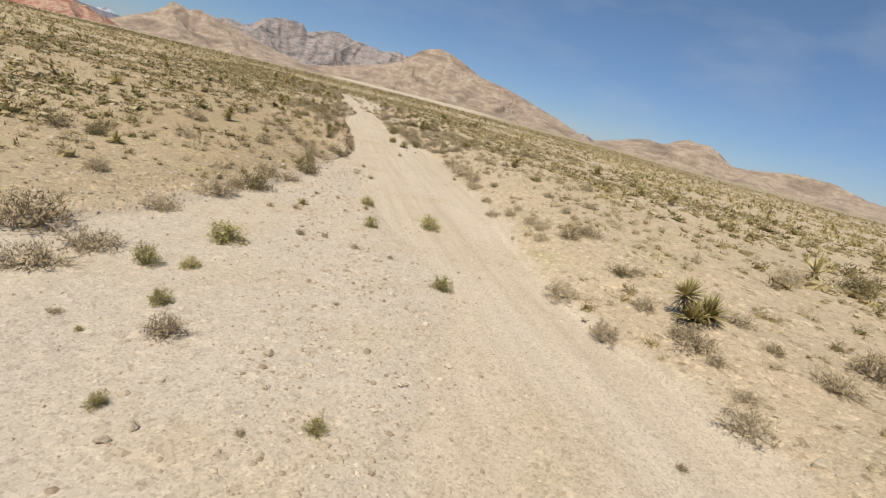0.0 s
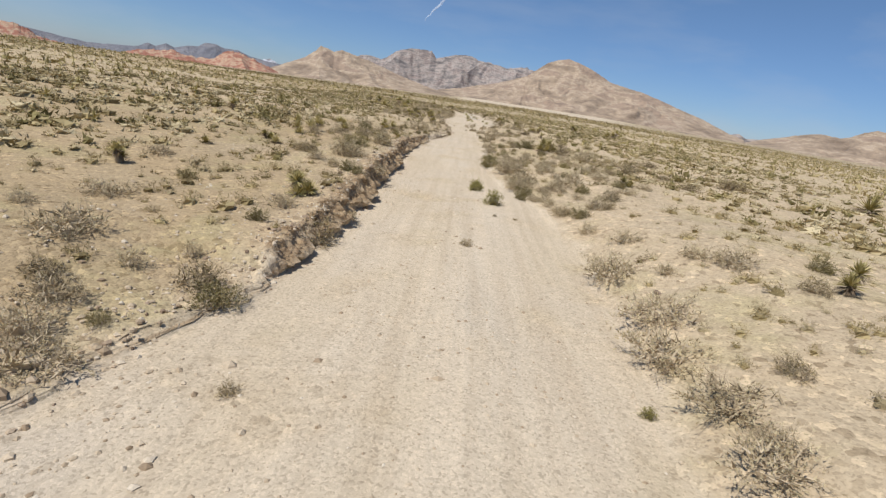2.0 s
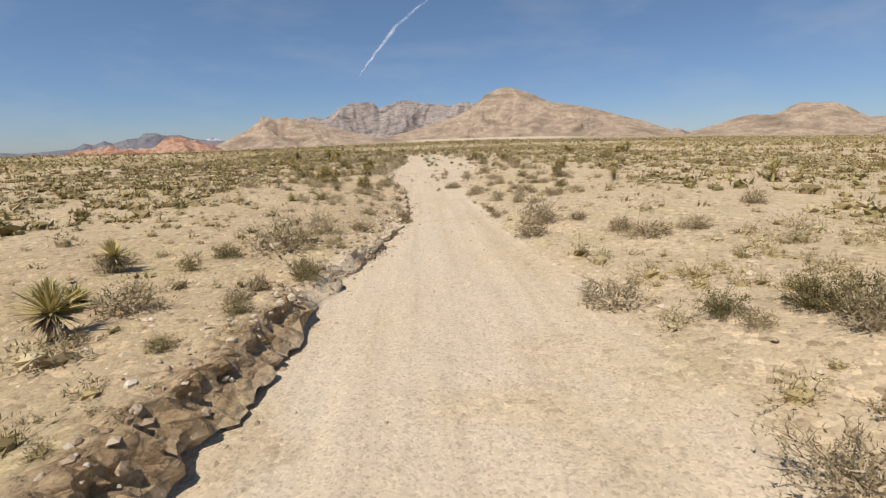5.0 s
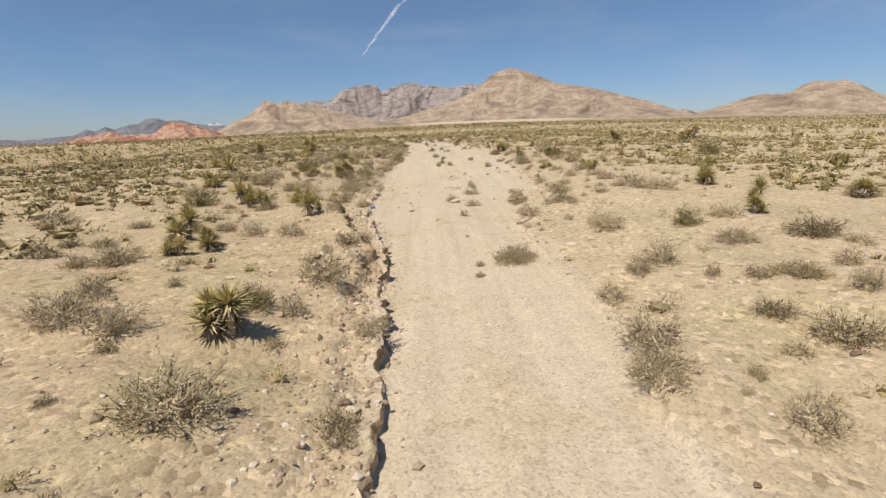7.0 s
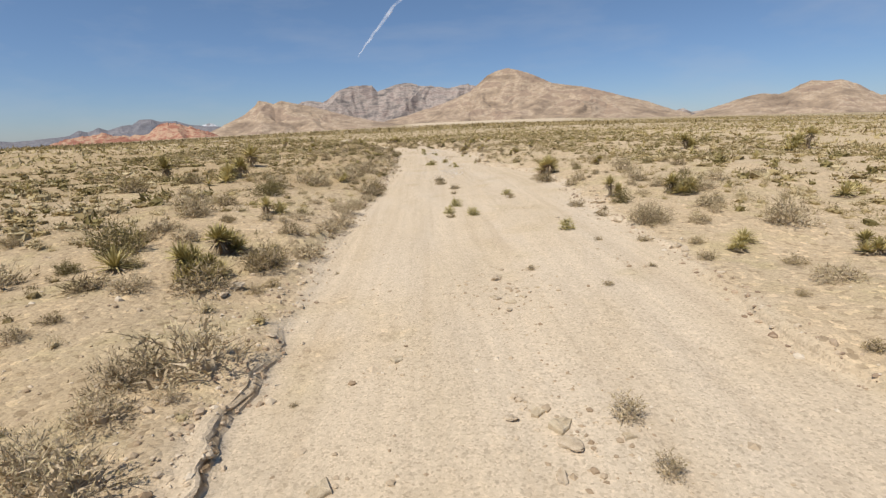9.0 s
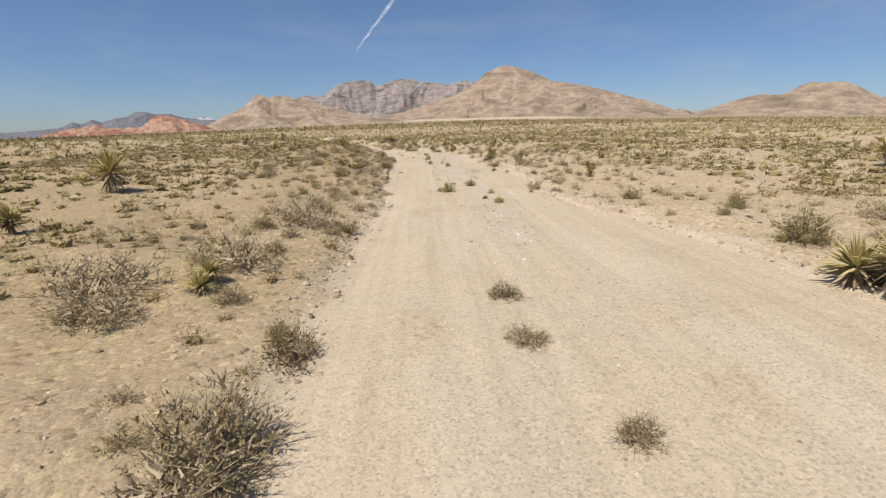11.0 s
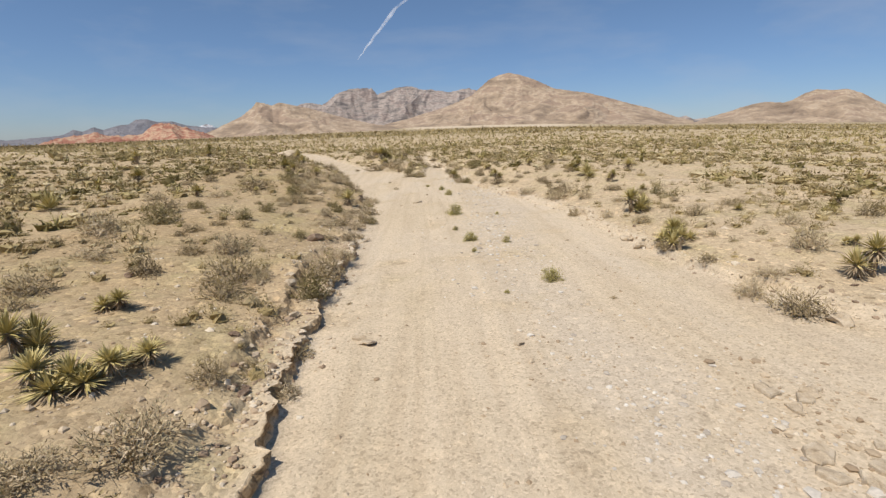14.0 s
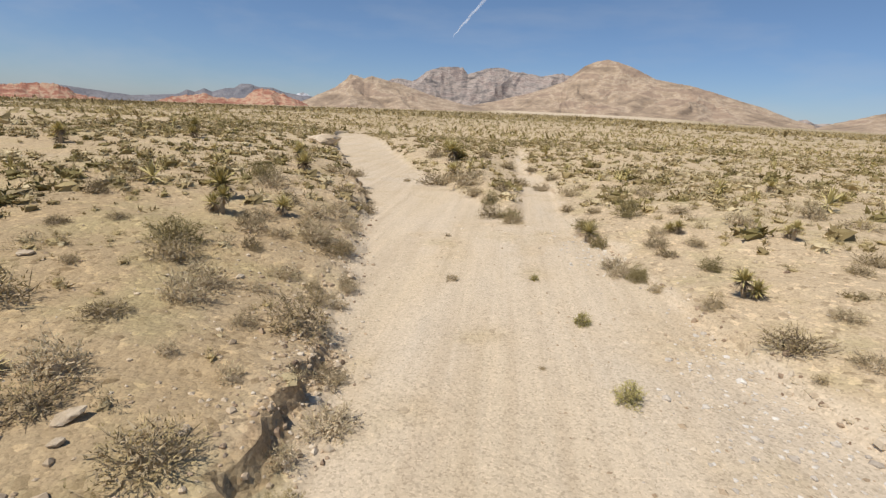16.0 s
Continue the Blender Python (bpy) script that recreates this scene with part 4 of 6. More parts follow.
GREY_SPOTS += [(3.32, 75.46, 0.67), (5.10, 75.60, 0.35), (-6.37, 75.62, 0.61), (-7.97, 76.08, 1.00), (3.56, 76.27, 0.91), (-3.77, 76.44, 0.60),
    (-4.66, 76.66, 0.69), (7.24, 76.97, 0.43), (-4.94, 77.05, 0.81), (-0.37, 77.05, 0.57), (7.40, 77.10, 0.52), (-1.67, 77.46, 0.44), (-4.98, 77.79,
    0.63), (3.65, 77.96, 0.58), (4.58, 78.98, 0.54), (-1.45, 79.0, 0.92), (5.21, 79.47, 0.79), (9.43, 79.53, 0.58), (-1.72,
    80.6, 0.3), (7.22, 80.17, 0.73), (7.30, 80.28, 0.74), (9.06, 80.42, 0.99), (-6.19, 80.46, 0.84), (2.54, 81.04, 0.85), (2.56, 81.17, 0.86),
    (-1.45, 81.72, 0.6), (8.42, 82.52, 0.74), (5.27, 82.62, 0.89), (-3.18, 83.03, 0.75)]
GREY_SPOTS += [(5.52, 83.09, 0.92), (-4.22, 83.18, 0.61), (-1.33, 83.29, 0.62), (3.46, 83.82, 0.25), (4.70, 84.08, 0.32), (14.08, 84.46, 1.03),
    (-2.46, 85.47, 0.45), (3.85, 85.60, 0.73), (5.37, 85.90, 0.44), (-11.57, 86.00, 1.09), (-2.50, 86.45, 0.38), (4.74, 86.50, 0.48), (1.84, 87.20,
    0.35), (6.89, 87.39, 0.54), (8.93, 87.44, 1.22), (-5.61, 87.88, 0.65), (8.24, 88.17, 1.27), (4.08, 88.92, 0.43), (2.38, 89.34, 0.61), (1.66,
    90.82, 0.58), (6.09, 90.85, 0.44), (8.40, 90.98, 0.79), (-6.27, 91.11, 0.64), (6.77, 91.52, 0.65), (-3.12, 91.97, 0.58), (4.48, 92.14, 0.35),
    (2.56, 92.41, 0.63), (-10.13, 92.66, 1.01), (-3.20, 92.82, 0.65), (6.22, 93.97, 0.65)]
GREY_SPOTS += [(-5.14, 94.01, 1.04), (9.02, 94.03, 0.77), (2.89, 94.14, 0.33), (-3.08, 94.31, 0.98), (7.88, 94.33, 0.68), (-3.65, 94.60, 0.67), (2.85,
    95.05, 0.39), (-3.46, 95.56, 0.80), (-2.86, 95.99, 0.37), (-6.19, 96.14, 1.03), (-3.69, 96.38, 0.80), (-2.91, 96.79, 1.28), (9.17, 96.92, 0.86),
    (-6.25, 97.79, 0.46), (8.25, 98.41, 0.83), (-5.62, 99.93, 0.70), (-8.97, 100.43, 1.23), (3.04, 100.87, 0.21), (10.57,
    102.74, 1.23), (-2.86, 103.47, 1.07), (-6.20, 103.69, 0.86), (8.68, 103.71, 0.65), (7.38, 104.11, 1.01), (7.46, 104.22, 1.13), (9.81, 104.78,
    0.45), (-7.34, 104.79, 0.92), (-2.81, 105.42, 0.33), (10.06, 105.47, 0.77), (10.31, 105.76, 0.93)]
GREY_SPOTS += [(-4.14, 106.22, 0.37), (-2.66, 106.55, 0.90), (-7.33, 106.89, 0.83), (-3.84, 106.95, 0.74), (-7.60, 107.43, 1.29), (-2.41, 107.60,
    0.82), (6.44, 108.19, 0.56), (11.87, 108.81, 0.84), (9.38, 108.88, 0.55), (-2.73, 109.59, 1.23), (10.85, 110.56, 0.90), (-4.06, 110.88, 0.51),
    (9.89, 111.04, 0.41), (13.87, 111.35, 0.99), (-2.38, 111.54, 0.75), (16.46, 112.41, 1.26), (10.86, 113.25, 0.80), (-2.21, 113.59, 0.96), (-2.19,
    115.26, 1.42), (11.92, 116.83, 1.40), (-7.69, 117.48, 1.55), (-5.62, 119.33, 1.33), (-6.47, 120.74, 1.78), (-4.27, 121.98, 1.56), (12.67, 123.42,
    1.34), (-3.69, 127.31, 1.86), (-4.11, 131.07, 0.84), (-2.61, 131.09, 0.75), (-4.41, 131.91, 0.33), (-3.64, 132.00, 0.41)]
GREY_SPOTS += [(6.45, 132.97, 0.42), (-3.60, 133.31, 0.98), (-5.78, 133.55, 0.67), (-6.82, 133.82, 0.52), (-2.42, 133.96, 0.46), (6.86, 134.81, 0.67),
    (5.92, 135.28, 0.76), (-2.05, 135.53, 0.35), (-2.48, 135.69, 0.42), (-4.74, 135.97, 0.49), (-4.56, 136.54, 0.27), (-1.81, 136.93, 0.81), (-2.33,
    138.29, 0.45), (-5.76, 138.33, 0.61), (-7.17, 139.40, 0.69), (-3.77, 140.04, 0.54), (-6.43, 140.18, 0.75), (-2.39, 140.49, 0.55), (-5.87, 140.96,
    0.59), (-4.06, 141.46, 0.28), (7.73, 141.46, 0.89), (-2.17, 141.58, 0.51), (7.30, 142.34, 0.69), (-4.02, 142.68, 0.50), (-4.62, 142.80, 0.83),
    (-5.69, 143.01, 0.52), (-3.71, 143.17, 0.36), (7.85, 143.76, 0.61), (-8.10, 143.86, 0.75), (-7.25, 143.96, 0.60)]
GREY_SPOTS += [(-10.07, 144.00, 1.04), (-3.98, 144.02, 0.69), (-3.29, 144.45, 0.94), (-5.57, 144.71, 0.95), (7.86, 145.32, 0.72), (7.28, 145.56,
    0.85), (-2.32, 146.15, 0.45), (5.57, 148.37, 0.62), (6.28, 148.85, 0.54), (-3.79, 149.77, 0.39), (7.86, 149.87, 0.96), (-3.89, 150.19, 0.55),
    (-8.18, 151.51, 0.92), (8.91, 151.75, 0.57), (6.89, 151.76, 0.36), (-5.13, 151.81, 0.94), (-2.59, 152.38, 0.75), (-12.77, 152.95, 1.00), (6.74,
    153.19, 0.64), (-9.48, 153.81, 1.25), (-3.30, 154.37, 0.53), (-2.86, 155.20, 0.61), (-2.47, 155.34, 0.39), (5.68, 155.61, 0.48), (-3.74, 156.25,
    0.86), (8.40, 156.53, 0.43), (-2.81, 156.98, 0.67), (6.91, 157.64, 0.61), (-3.97, 157.75, 0.62), (-3.26, 158.26, 0.63)]
GREY_SPOTS += [(-4.99, 158.61, 0.50), (-4.31, 159.15, 0.41), (-2.87, 159.23, 0.61), (6.18, 159.28, 0.72), (-6.06, 159.67, 0.60), (-3.28, 159.96,
    0.69), (5.43, 160.31, 1.19), (-5.80, 161.29, 0.47), (5.87, 161.44, 0.87), (-12.16, 161.66, 0.97), (-14.17, 161.76, 0.98), (-5.18, 161.82, 0.69),
    (-9.64, 162.12, 0.91), (4.53, 162.79, 0.73), (-3.23, 163.66, 0.44), (-6.13, 163.83, 0.96), (-4.32, 164.49, 0.43), (-5.26, 164.63, 0.30), (5.88,
    165.25, 0.65), (-3.40, 165.51, 0.66), (-5.03, 166.13, 0.55), (-6.35, 166.54, 1.05), (-12.98, 166.54, 0.78), (4.69, 166.59, 0.67), (-6.62, 167.49,
    1.14), (-5.67, 167.78, 0.55), (5.32, 168.18, 0.60), (-4.20, 168.26, 0.46), (-5.67, 168.91, 0.72), (-4.30, 169.19, 0.51)]
GREY_SPOTS += [(-2.07, 170.54, 0.42), (-7.68, 171.23, 0.91), (2.10, 171.34, 0.71), (-6.85, 171.34, 0.68), (-5.88, 171.66, 0.85), (-6.03, 171.68,
    1.08), (2.11, 171.87, 0.74), (-7.83, 171.94, 0.95), (3.52, 173.36, 0.96), (-6.88, 173.74, 0.89), (-5.87, 174.10, 0.82), (3.80, 174.40, 0.69),
    (9.72, 174.88, 0.94), (-6.60, 174.95, 1.23), (6.44, 174.99, 1.21), (-9.32, 175.71, 1.21), (9.27, 176.28, 1.10), (5.27, 181.31, 0.87), (-9.67,
    183.12, 1.15), (-2.84, 184.92, 2.14), (1.17, 185.32, 1.05), (-6.44, 196.75, 1.53)]
BROWN_SPOTS += [(2.99, 2.28, 0.17), (-2.61, 2.61, 0.12), (7.15, 3.67, 0.70), (8.94, 4.27, 1.00), (-4.03, 4.67, 0.56), (-5.54, 5.00, 0.18), (7.26,
    5.04, 0.46), (-1.61, 6.23, 0.12), (-7.57, 8.28, 1.29), (-0.33, 9.19, 0.17), (-2.60, 10.12, 0.26), (5.75, 11.81, 0.74), (4.10, 12.37, 0.15),
    (-3.63, 12.42, 0.19), (-2.90, 12.55, 0.26), (5.89, 12.80, 0.29), (-1.43, 13.23, 0.12), (-4.94, 13.93, 0.55), (7.14, 14.33, 0.36), (-1.68, 14.71,
    0.15), (-2.43, 15.00, 0.17), (-5.45, 15.43, 0.29), (9.45, 15.85, 0.33), (-11.02, 16.41, 0.93), (-0.24, 20.16, 0.28), (-5.22, 21.42, 0.80), (-0.45,
    23.13, 0.27), (6.52, 24.18, 0.51), (-3.97, 24.66, 0.65), (-2.15, 25.50, 0.73)]
BROWN_SPOTS += [(8.39, 26.73, 0.60), (-4.47, 27.91, 0.30), (-1.27, 29.03, 0.91), (2.26, 30.21, 0.29), (3.81, 33.76, 0.13), (3.17, 33.91, 0.15), (6.07,
    33.98, 0.47), (5.47, 34.45, 0.63), (6.69, 35.40, 0.48), (-4.83, 38.59, 1.03), (-4.72, 38.66, 0.94), (4.81, 40.44, 1.21), (6.33, 41.49, 0.46),
    (-2.40, 43.42, 0.95), (9.00, 45.24, 0.89), (4.30, 45.98, 0.27), (5.26, 46.11, 0.38), (14.93, 46.23, 1.14), (-6.01, 46.28, 0.43), (-1.95, 46.38,
    0.33), (5.57, 46.90, 0.32), (-4.45, 47.82, 0.83), (5.48, 48.06, 0.39), (5.18, 48.51, 0.57), (18.44, 48.84, 1.32), (14.90, 49.95, 0.93), (19.96,
    50.63, 1.44), (-4.54, 50.93, 0.70), (13.03, 51.92, 1.02), (-6.52, 52.90, 0.89)]
BROWN_SPOTS += [(13.72, 52.96, 1.37), (12.14, 54.89, 0.88), (9.09, 55.26, 1.33), (16.94, 58.46, 1.20), (-1.28, 68.66, 0.58), (0.13, 68.77, 0.38),
    (3.30, 68.79, 0.34), (-0.08, 69.39, 0.54), (-2.29, 69.52, 0.22), (4.99, 69.55, 0.63), (-2.73, 69.55, 0.27), (3.26, 69.59, 0.23), (6.06, 70.82,
    0.79), (-1.42, 70.94, 0.29), (-4.39, 71.54, 0.46), (-1.96, 71.97, 0.33), (-3.00, 72.20, 0.67), (5.93, 74.06, 0.49), (-0.46, 74.58, 0.40), (-3.34,
    74.66, 0.22), (-0.50, 74.79, 0.41), (4.31, 75.18, 0.26), (5.98, 75.84, 0.79), (-3.67, 76.09, 0.29), (-1.67, 76.43, 0.31), (5.61, 76.69, 0.57),
    (7.06, 77.90, 0.58), (-5.01, 77.91, 0.64), (6.21, 77.98, 0.48), (6.85, 78.02, 0.58)]
BROWN_SPOTS += [(-3.87, 78.27, 0.29), (5.62, 78.31, 0.30), (8.13, 78.32, 0.51), (-6.75, 80.07, 0.47), (-6.04, 80.12, 0.70), (8.95, 80.12, 0.97),
    (1.64, 80.18, 0.20), (-8.13, 80.92, 0.75), (1.73, 81.00, 0.24), (-8.34, 82.09, 0.55), (-6.12, 83.53, 0.78), (-5.20, 83.75, 0.63), (1.69, 84.01,
    0.12), (-3.03, 84.26, 0.18), (-8.21, 84.86, 0.68), (-2.69, 86.21, 0.29), (-4.94, 87.07, 0.6), (5.25, 86.53, 0.79), (6.17, 87.05, 0.26), (-4.24,
    88.06, 0.29), (5.64, 88.42, 0.81), (7.31, 88.71, 0.42), (-7.10, 88.83, 0.52), (4.22, 89.44, 0.90), (-6.01, 89.77, 0.46), (-2.18, 90.70, 0.76),
    (-4.43, 91.27, 0.38), (-3.21, 91.39, 0.61), (-4.37, 91.68, 0.48), (-3.77, 91.72, 0.48)]
BROWN_SPOTS += [(6.15, 92.27, 0.27), (-6.41, 94.73, 0.79), (-12.33, 95.76, 0.72), (6.50, 95.82, 0.30), (-1.27, 96.01, 0.12), (-8.28, 96.39, 1.42),
    (7.06, 97.75, 0.24), (-9.83, 97.77, 1.30), (-6.07, 98.37, 0.39), (4.29, 99.35, 0.21), (8.49, 99.68, 0.48), (-6.50, 99.98, 0.81), (5.69, 100.35,
    0.21), (-4.38, 100.36, 1.24), (-3.19, 100.38, 0.38), (6.97, 100.43, 0.38), (-3.02, 100.89, 0.37), (13.91, 100.96, 0.96), (7.40, 101.63, 0.43),
    (-3.48, 101.95, 1.01), (-3.50, 102.08, 1.03), (-1.72, 102.08, 0.13), (6.47, 102.45, 0.38), (5.42, 103.01, 0.22), (-10.98, 103.68, 0.63), (-7.36,
    103.94, 0.63), (-7.69, 104.28, 0.44), (-3.53, 104.73, 0.79), (-2.92, 104.84, 0.24), (-2.47, 105.64, 0.28)]
BROWN_SPOTS += [(-5.86, 105.97, 0.32), (6.66, 106.02, 0.39), (-4.72, 106.25, 0.52), (-6.04, 106.29, 0.53), (6.65, 106.61, 0.14), (7.12, 106.95, 0.26),
    (-3.59, 107.73, 0.32), (1.58, 107.88, 0.34), (-7.17, 109.13, 0.98), (4.47, 111.36, 0.40), (10.78, 112.33, 0.83), (7.80, 113.18, 0.71), (2.08,
    113.59, 0.29), (-11.54, 115.10, 0.69), (2.25, 115.49, 0.55), (7.18, 115.70, 0.98), (-2.25, 115.76, 1.45), (-14.77, 116.24, 1.45), (7.24, 116.70,
    0.99), (15.45, 117.60, 1.08), (1.61, 117.83, 0.65), (-1.96, 117.99, 1.05), (-12.97, 119.23, 1.31), (1.64, 119.89, 0.66), (-3.73, 130.37, 0.83),
    (-1.90, 131.04, 0.47), (2.79, 131.39, 0.12), (-2.17, 132.46, 0.45), (-4.50, 132.63, 0.15), (6.29, 133.28, 0.35)]
BROWN_SPOTS += [(-21.78, 133.85, 1.49), (5.93, 134.81, 0.52), (-3.19, 134.82, 0.44), (-4.10, 135.08, 0.61), (-4.44, 136.14, 0.69), (-3.72, 136.68,
    0.28), (-2.35, 136.80, 0.36), (-4.34, 137.43, 0.54), (-3.95, 137.85, 0.66), (-5.03, 137.85, 0.50), (-7.42, 138.35, 0.55), (-2.54, 138.42, 0.54),
    (-10.64, 138.55, 0.70), (6.75, 139.25, 0.52), (7.81, 139.30, 0.42), (-3.17, 139.41, 0.47), (-4.65, 139.74, 0.62), (-10.98, 139.82, 0.46), (-2.85,
    139.98, 0.33), (8.26, 140.17, 0.34), (-9.49, 140.59, 0.81), (3.55, 140.85, 0.18), (9.03, 140.93, 0.73), (-10.88, 141.10, 0.84), (-3.32, 141.27,
    0.31), (-9.37, 141.45, 0.96), (-2.27, 142.81, 0.70), (7.27, 143.27, 0.57), (-5.15, 144.11, 0.50), (11.40, 145.33, 0.70)]
BROWN_SPOTS += [(9.48, 145.46, 0.49), (-3.17, 145.86, 0.55), (-9.34, 146.82, 0.77), (-2.44, 147.29, 0.44), (5.79, 147.44, 0.98), (-7.25, 147.99,
    0.55), (10.84, 148.05, 0.46), (3.17, 148.72, 0.12), (-4.27, 149.02, 0.87), (-7.94, 149.14, 0.93), (-3.90, 149.41, 0.15),
    (-1.98, 149.52, 0.12), (-12.78, 149.85, 0.65), (-4.41, 149.87, 1.24), (5.81, 150.14, 0.49), (-6.26, 150.15, 0.70), (-2.73, 150.92, 1.16), (-4.96,
    151.03, 0.20), (5.55, 151.50, 0.6), (-12.53, 151.58, 0.64), (-6.11, 151.81, 0.69), (11.60, 152.38, 0.75), (-2.99, 152.75, 0.29), (-3.05, 153.26,
    0.22), (-7.23, 153.61, 0.42), (7.61, 153.81, 0.66), (-7.08, 154.11, 0.56), (-5.04, 154.12, 0.45), (6.16, 154.12, 0.70)]
BROWN_SPOTS += [(-2.55, 154.61, 0.31), (9.37, 154.83, 0.75), (-5.83, 154.85, 0.42), (-6.74, 154.98, 0.61), (-13.23, 155.41, 0.70), (7.75, 155.74,
    0.56), (-4.71, 155.76, 0.29), (-3.34, 156.83, 0.75), (5.07, 157.18, 0.49), (-9.51, 157.22, 1.36), (-2.70, 158.23, 0.46), (8.08, 158.58, 0.56),
    (7.67, 160.11, 0.77), (-7.25, 160.27, 0.33), (-6.10, 160.29, 0.53), (-2.76, 160.58, 0.92), (-5.84, 160.93, 0.97), (-6.53, 161.16, 0.55), (5.49,
    161.51, 0.79), (-6.01, 161.97, 0.76), (-8.09, 162.65, 0.44), (-4.24, 162.93, 1.01), (-5.81, 163.24, 0.82), (5.79, 163.32, 0.44), (6.37, 163.87,
    0.46), (5.86, 164.22, 0.59), (-9.01, 165.32, 1.52), (-6.79, 165.35, 0.83), (3.82, 166.25, 0.25), (-0.16, 166.35, 0.12)]
BROWN_SPOTS += [(-4.27, 166.45, 1.20), (-9.07, 167.09, 0.43), (7.94, 167.12, 0.74), (3.89, 167.12, 0.99), (-12.13, 167.30, 0.82), (-4.59, 168.08,
    0.68), (-7.75, 168.22, 1.05), (-4.90, 168.62, 0.60), (-11.09, 168.86, 0.64), (3.37, 168.95, 0.56), (-4.41, 169.42, 0.52), (-6.59, 169.48, 0.33),
    (-10.13, 169.56, 0.54), (-6.81, 169.59, 0.53), (2.67, 170.22, 0.39), (7.03, 170.61, 0.62), (11.63, 170.82, 0.75), (8.90, 170.83, 0.95), (7.77,
    171.23, 0.78), (-5.40, 171.31, 0.90), (-5.18, 171.51, 0.76), (-12.66, 171.71, 0.81), (-6.57, 172.20, 0.64), (3.57, 172.48, 0.61), (4.47, 173.06,
    0.63), (-12.51, 173.34, 0.89), (-7.98, 174.31, 0.83), (-2.68, 174.84, 0.23), (5.21, 176.83, 0.69), (-0.55, 177.12, 0.94)]
BROWN_SPOTS += [(-6.34, 177.66, 1.00), (-7.33, 177.82, 0.90), (-1.32, 178.09, 1.11), (2.58, 178.13, 0.65), (1.72, 179.16, 0.69), (-7.19, 179.87,
    0.87), (-2.31, 182.21, 1.15), (2.24, 182.63, 1.07), (-1.00, 182.79, 0.96), (-8.59, 183.31, 1.15), (-12.12, 185.36, 1.10), (-4.48, 186.47, 2.25),
    (-2.65, 186.57, 1.27), (-0.06, 186.67, 1.11), (-6.60, 187.07, 0.53), (1.91, 187.91, 0.98), (-3.98, 190.07, 1.26), (0.89, 192.11, 1.13), (-0.71,
    193.38, 1.37), (-2.52, 197.73, 1.55)]
OLIVE_SPOTS += [(6.03, 8.97, 0.69), (16.42, 10.35, 1.39), (-4.39, 14.34, 1.08), (-9.87, 16.42, 0.76), (-3.07, 18.58, 1.24), (5.89, 20.68, 0.49), (-2.64, 23.96, 0.37), (-1.63, 25.14, 0.78), (-2.42, 28.35, 0.49), (9.67, 28.44, 0.63), (-5.85, 31.53, 0.64), (5.87, 33.88, 0.61), (-1.61, 34.29, 0.55), (-2.06, 34.87, 0.67), (4.36, 37.39, 0.57), (4.53, 38.01, 0.78), (7.06, 38.83, 0.74), (9.18, 40.71, 0.76), (6.87, 41.85, 0.62), (-3.45, 42.01, 1.20), (-3.75, 42.47, 1.28), (3.34, 45.80, 0.82), (3.46, 46.50, 0.98), (7.92, 47.36, 0.80), (3.47, 47.44, 1.02), (-3.55, 48.18, 0.60), (3.57, 49.24, 0.67), (3.34, 51.11, 0.51)]
OLIVE_SPOTS += [(4.59, 52.05, 0.73), (-3.20, 52.75, 0.59), (3.36, 70.12, 0.39), (-3.55, 71.85, 0.79), (7.57, 75.16, 0.73), (-2.31, 77.57, 0.80), (7.11, 81.92, 0.78), (-7.51, 82.07, 0.56), (14.15, 84.75, 0.71), (-8.52, 89.67, 1.40), (-7.82, 101.31, 0.59), (-6.37, 101.45, 0.53), (-7.38, 102.71, 1.41), (21.30, 105.21, 2.07), (7.92, 107.47, 0.73), (-4.04, 108.25, 0.49), (10.81, 108.64, 1.48), (-6.51, 112.20, 1.25), (-7.12, 115.54, 1.07), (-5.59, 134.49, 0.52), (-4.80, 141.22, 0.98), (-7.40, 146.76, 0.89), (-2.69, 149.53, 0.74), (-4.06, 154.12, 0.50), (-8.49, 155.07, 1.08), (-6.19, 155.68, 0.56), (-6.07, 157.71, 0.62)]
OLIVE_SPOTS += [(-2.40, 158.41, 0.54), (-9.06, 158.69, 0.65), (8.80, 158.71, 0.51), (-3.91, 159.64, 0.59), (-4.30, 160.67, 0.51), (-6.46, 162.94, 0.78), (-8.27, 168.97, 1.12), (2.41, 170.93, 0.55), (2.53, 171.24, 0.56), (4.17, 171.25, 0.55), (2.14, 174.24, 0.70), (1.82, 175.45, 0.75), (-10.15, 176.82, 1.29), (3.56, 177.00, 1.01), (-0.59, 177.79, 0.87), (3.88, 178.13, 1.07), (-1.45, 180.30, 0.99)]
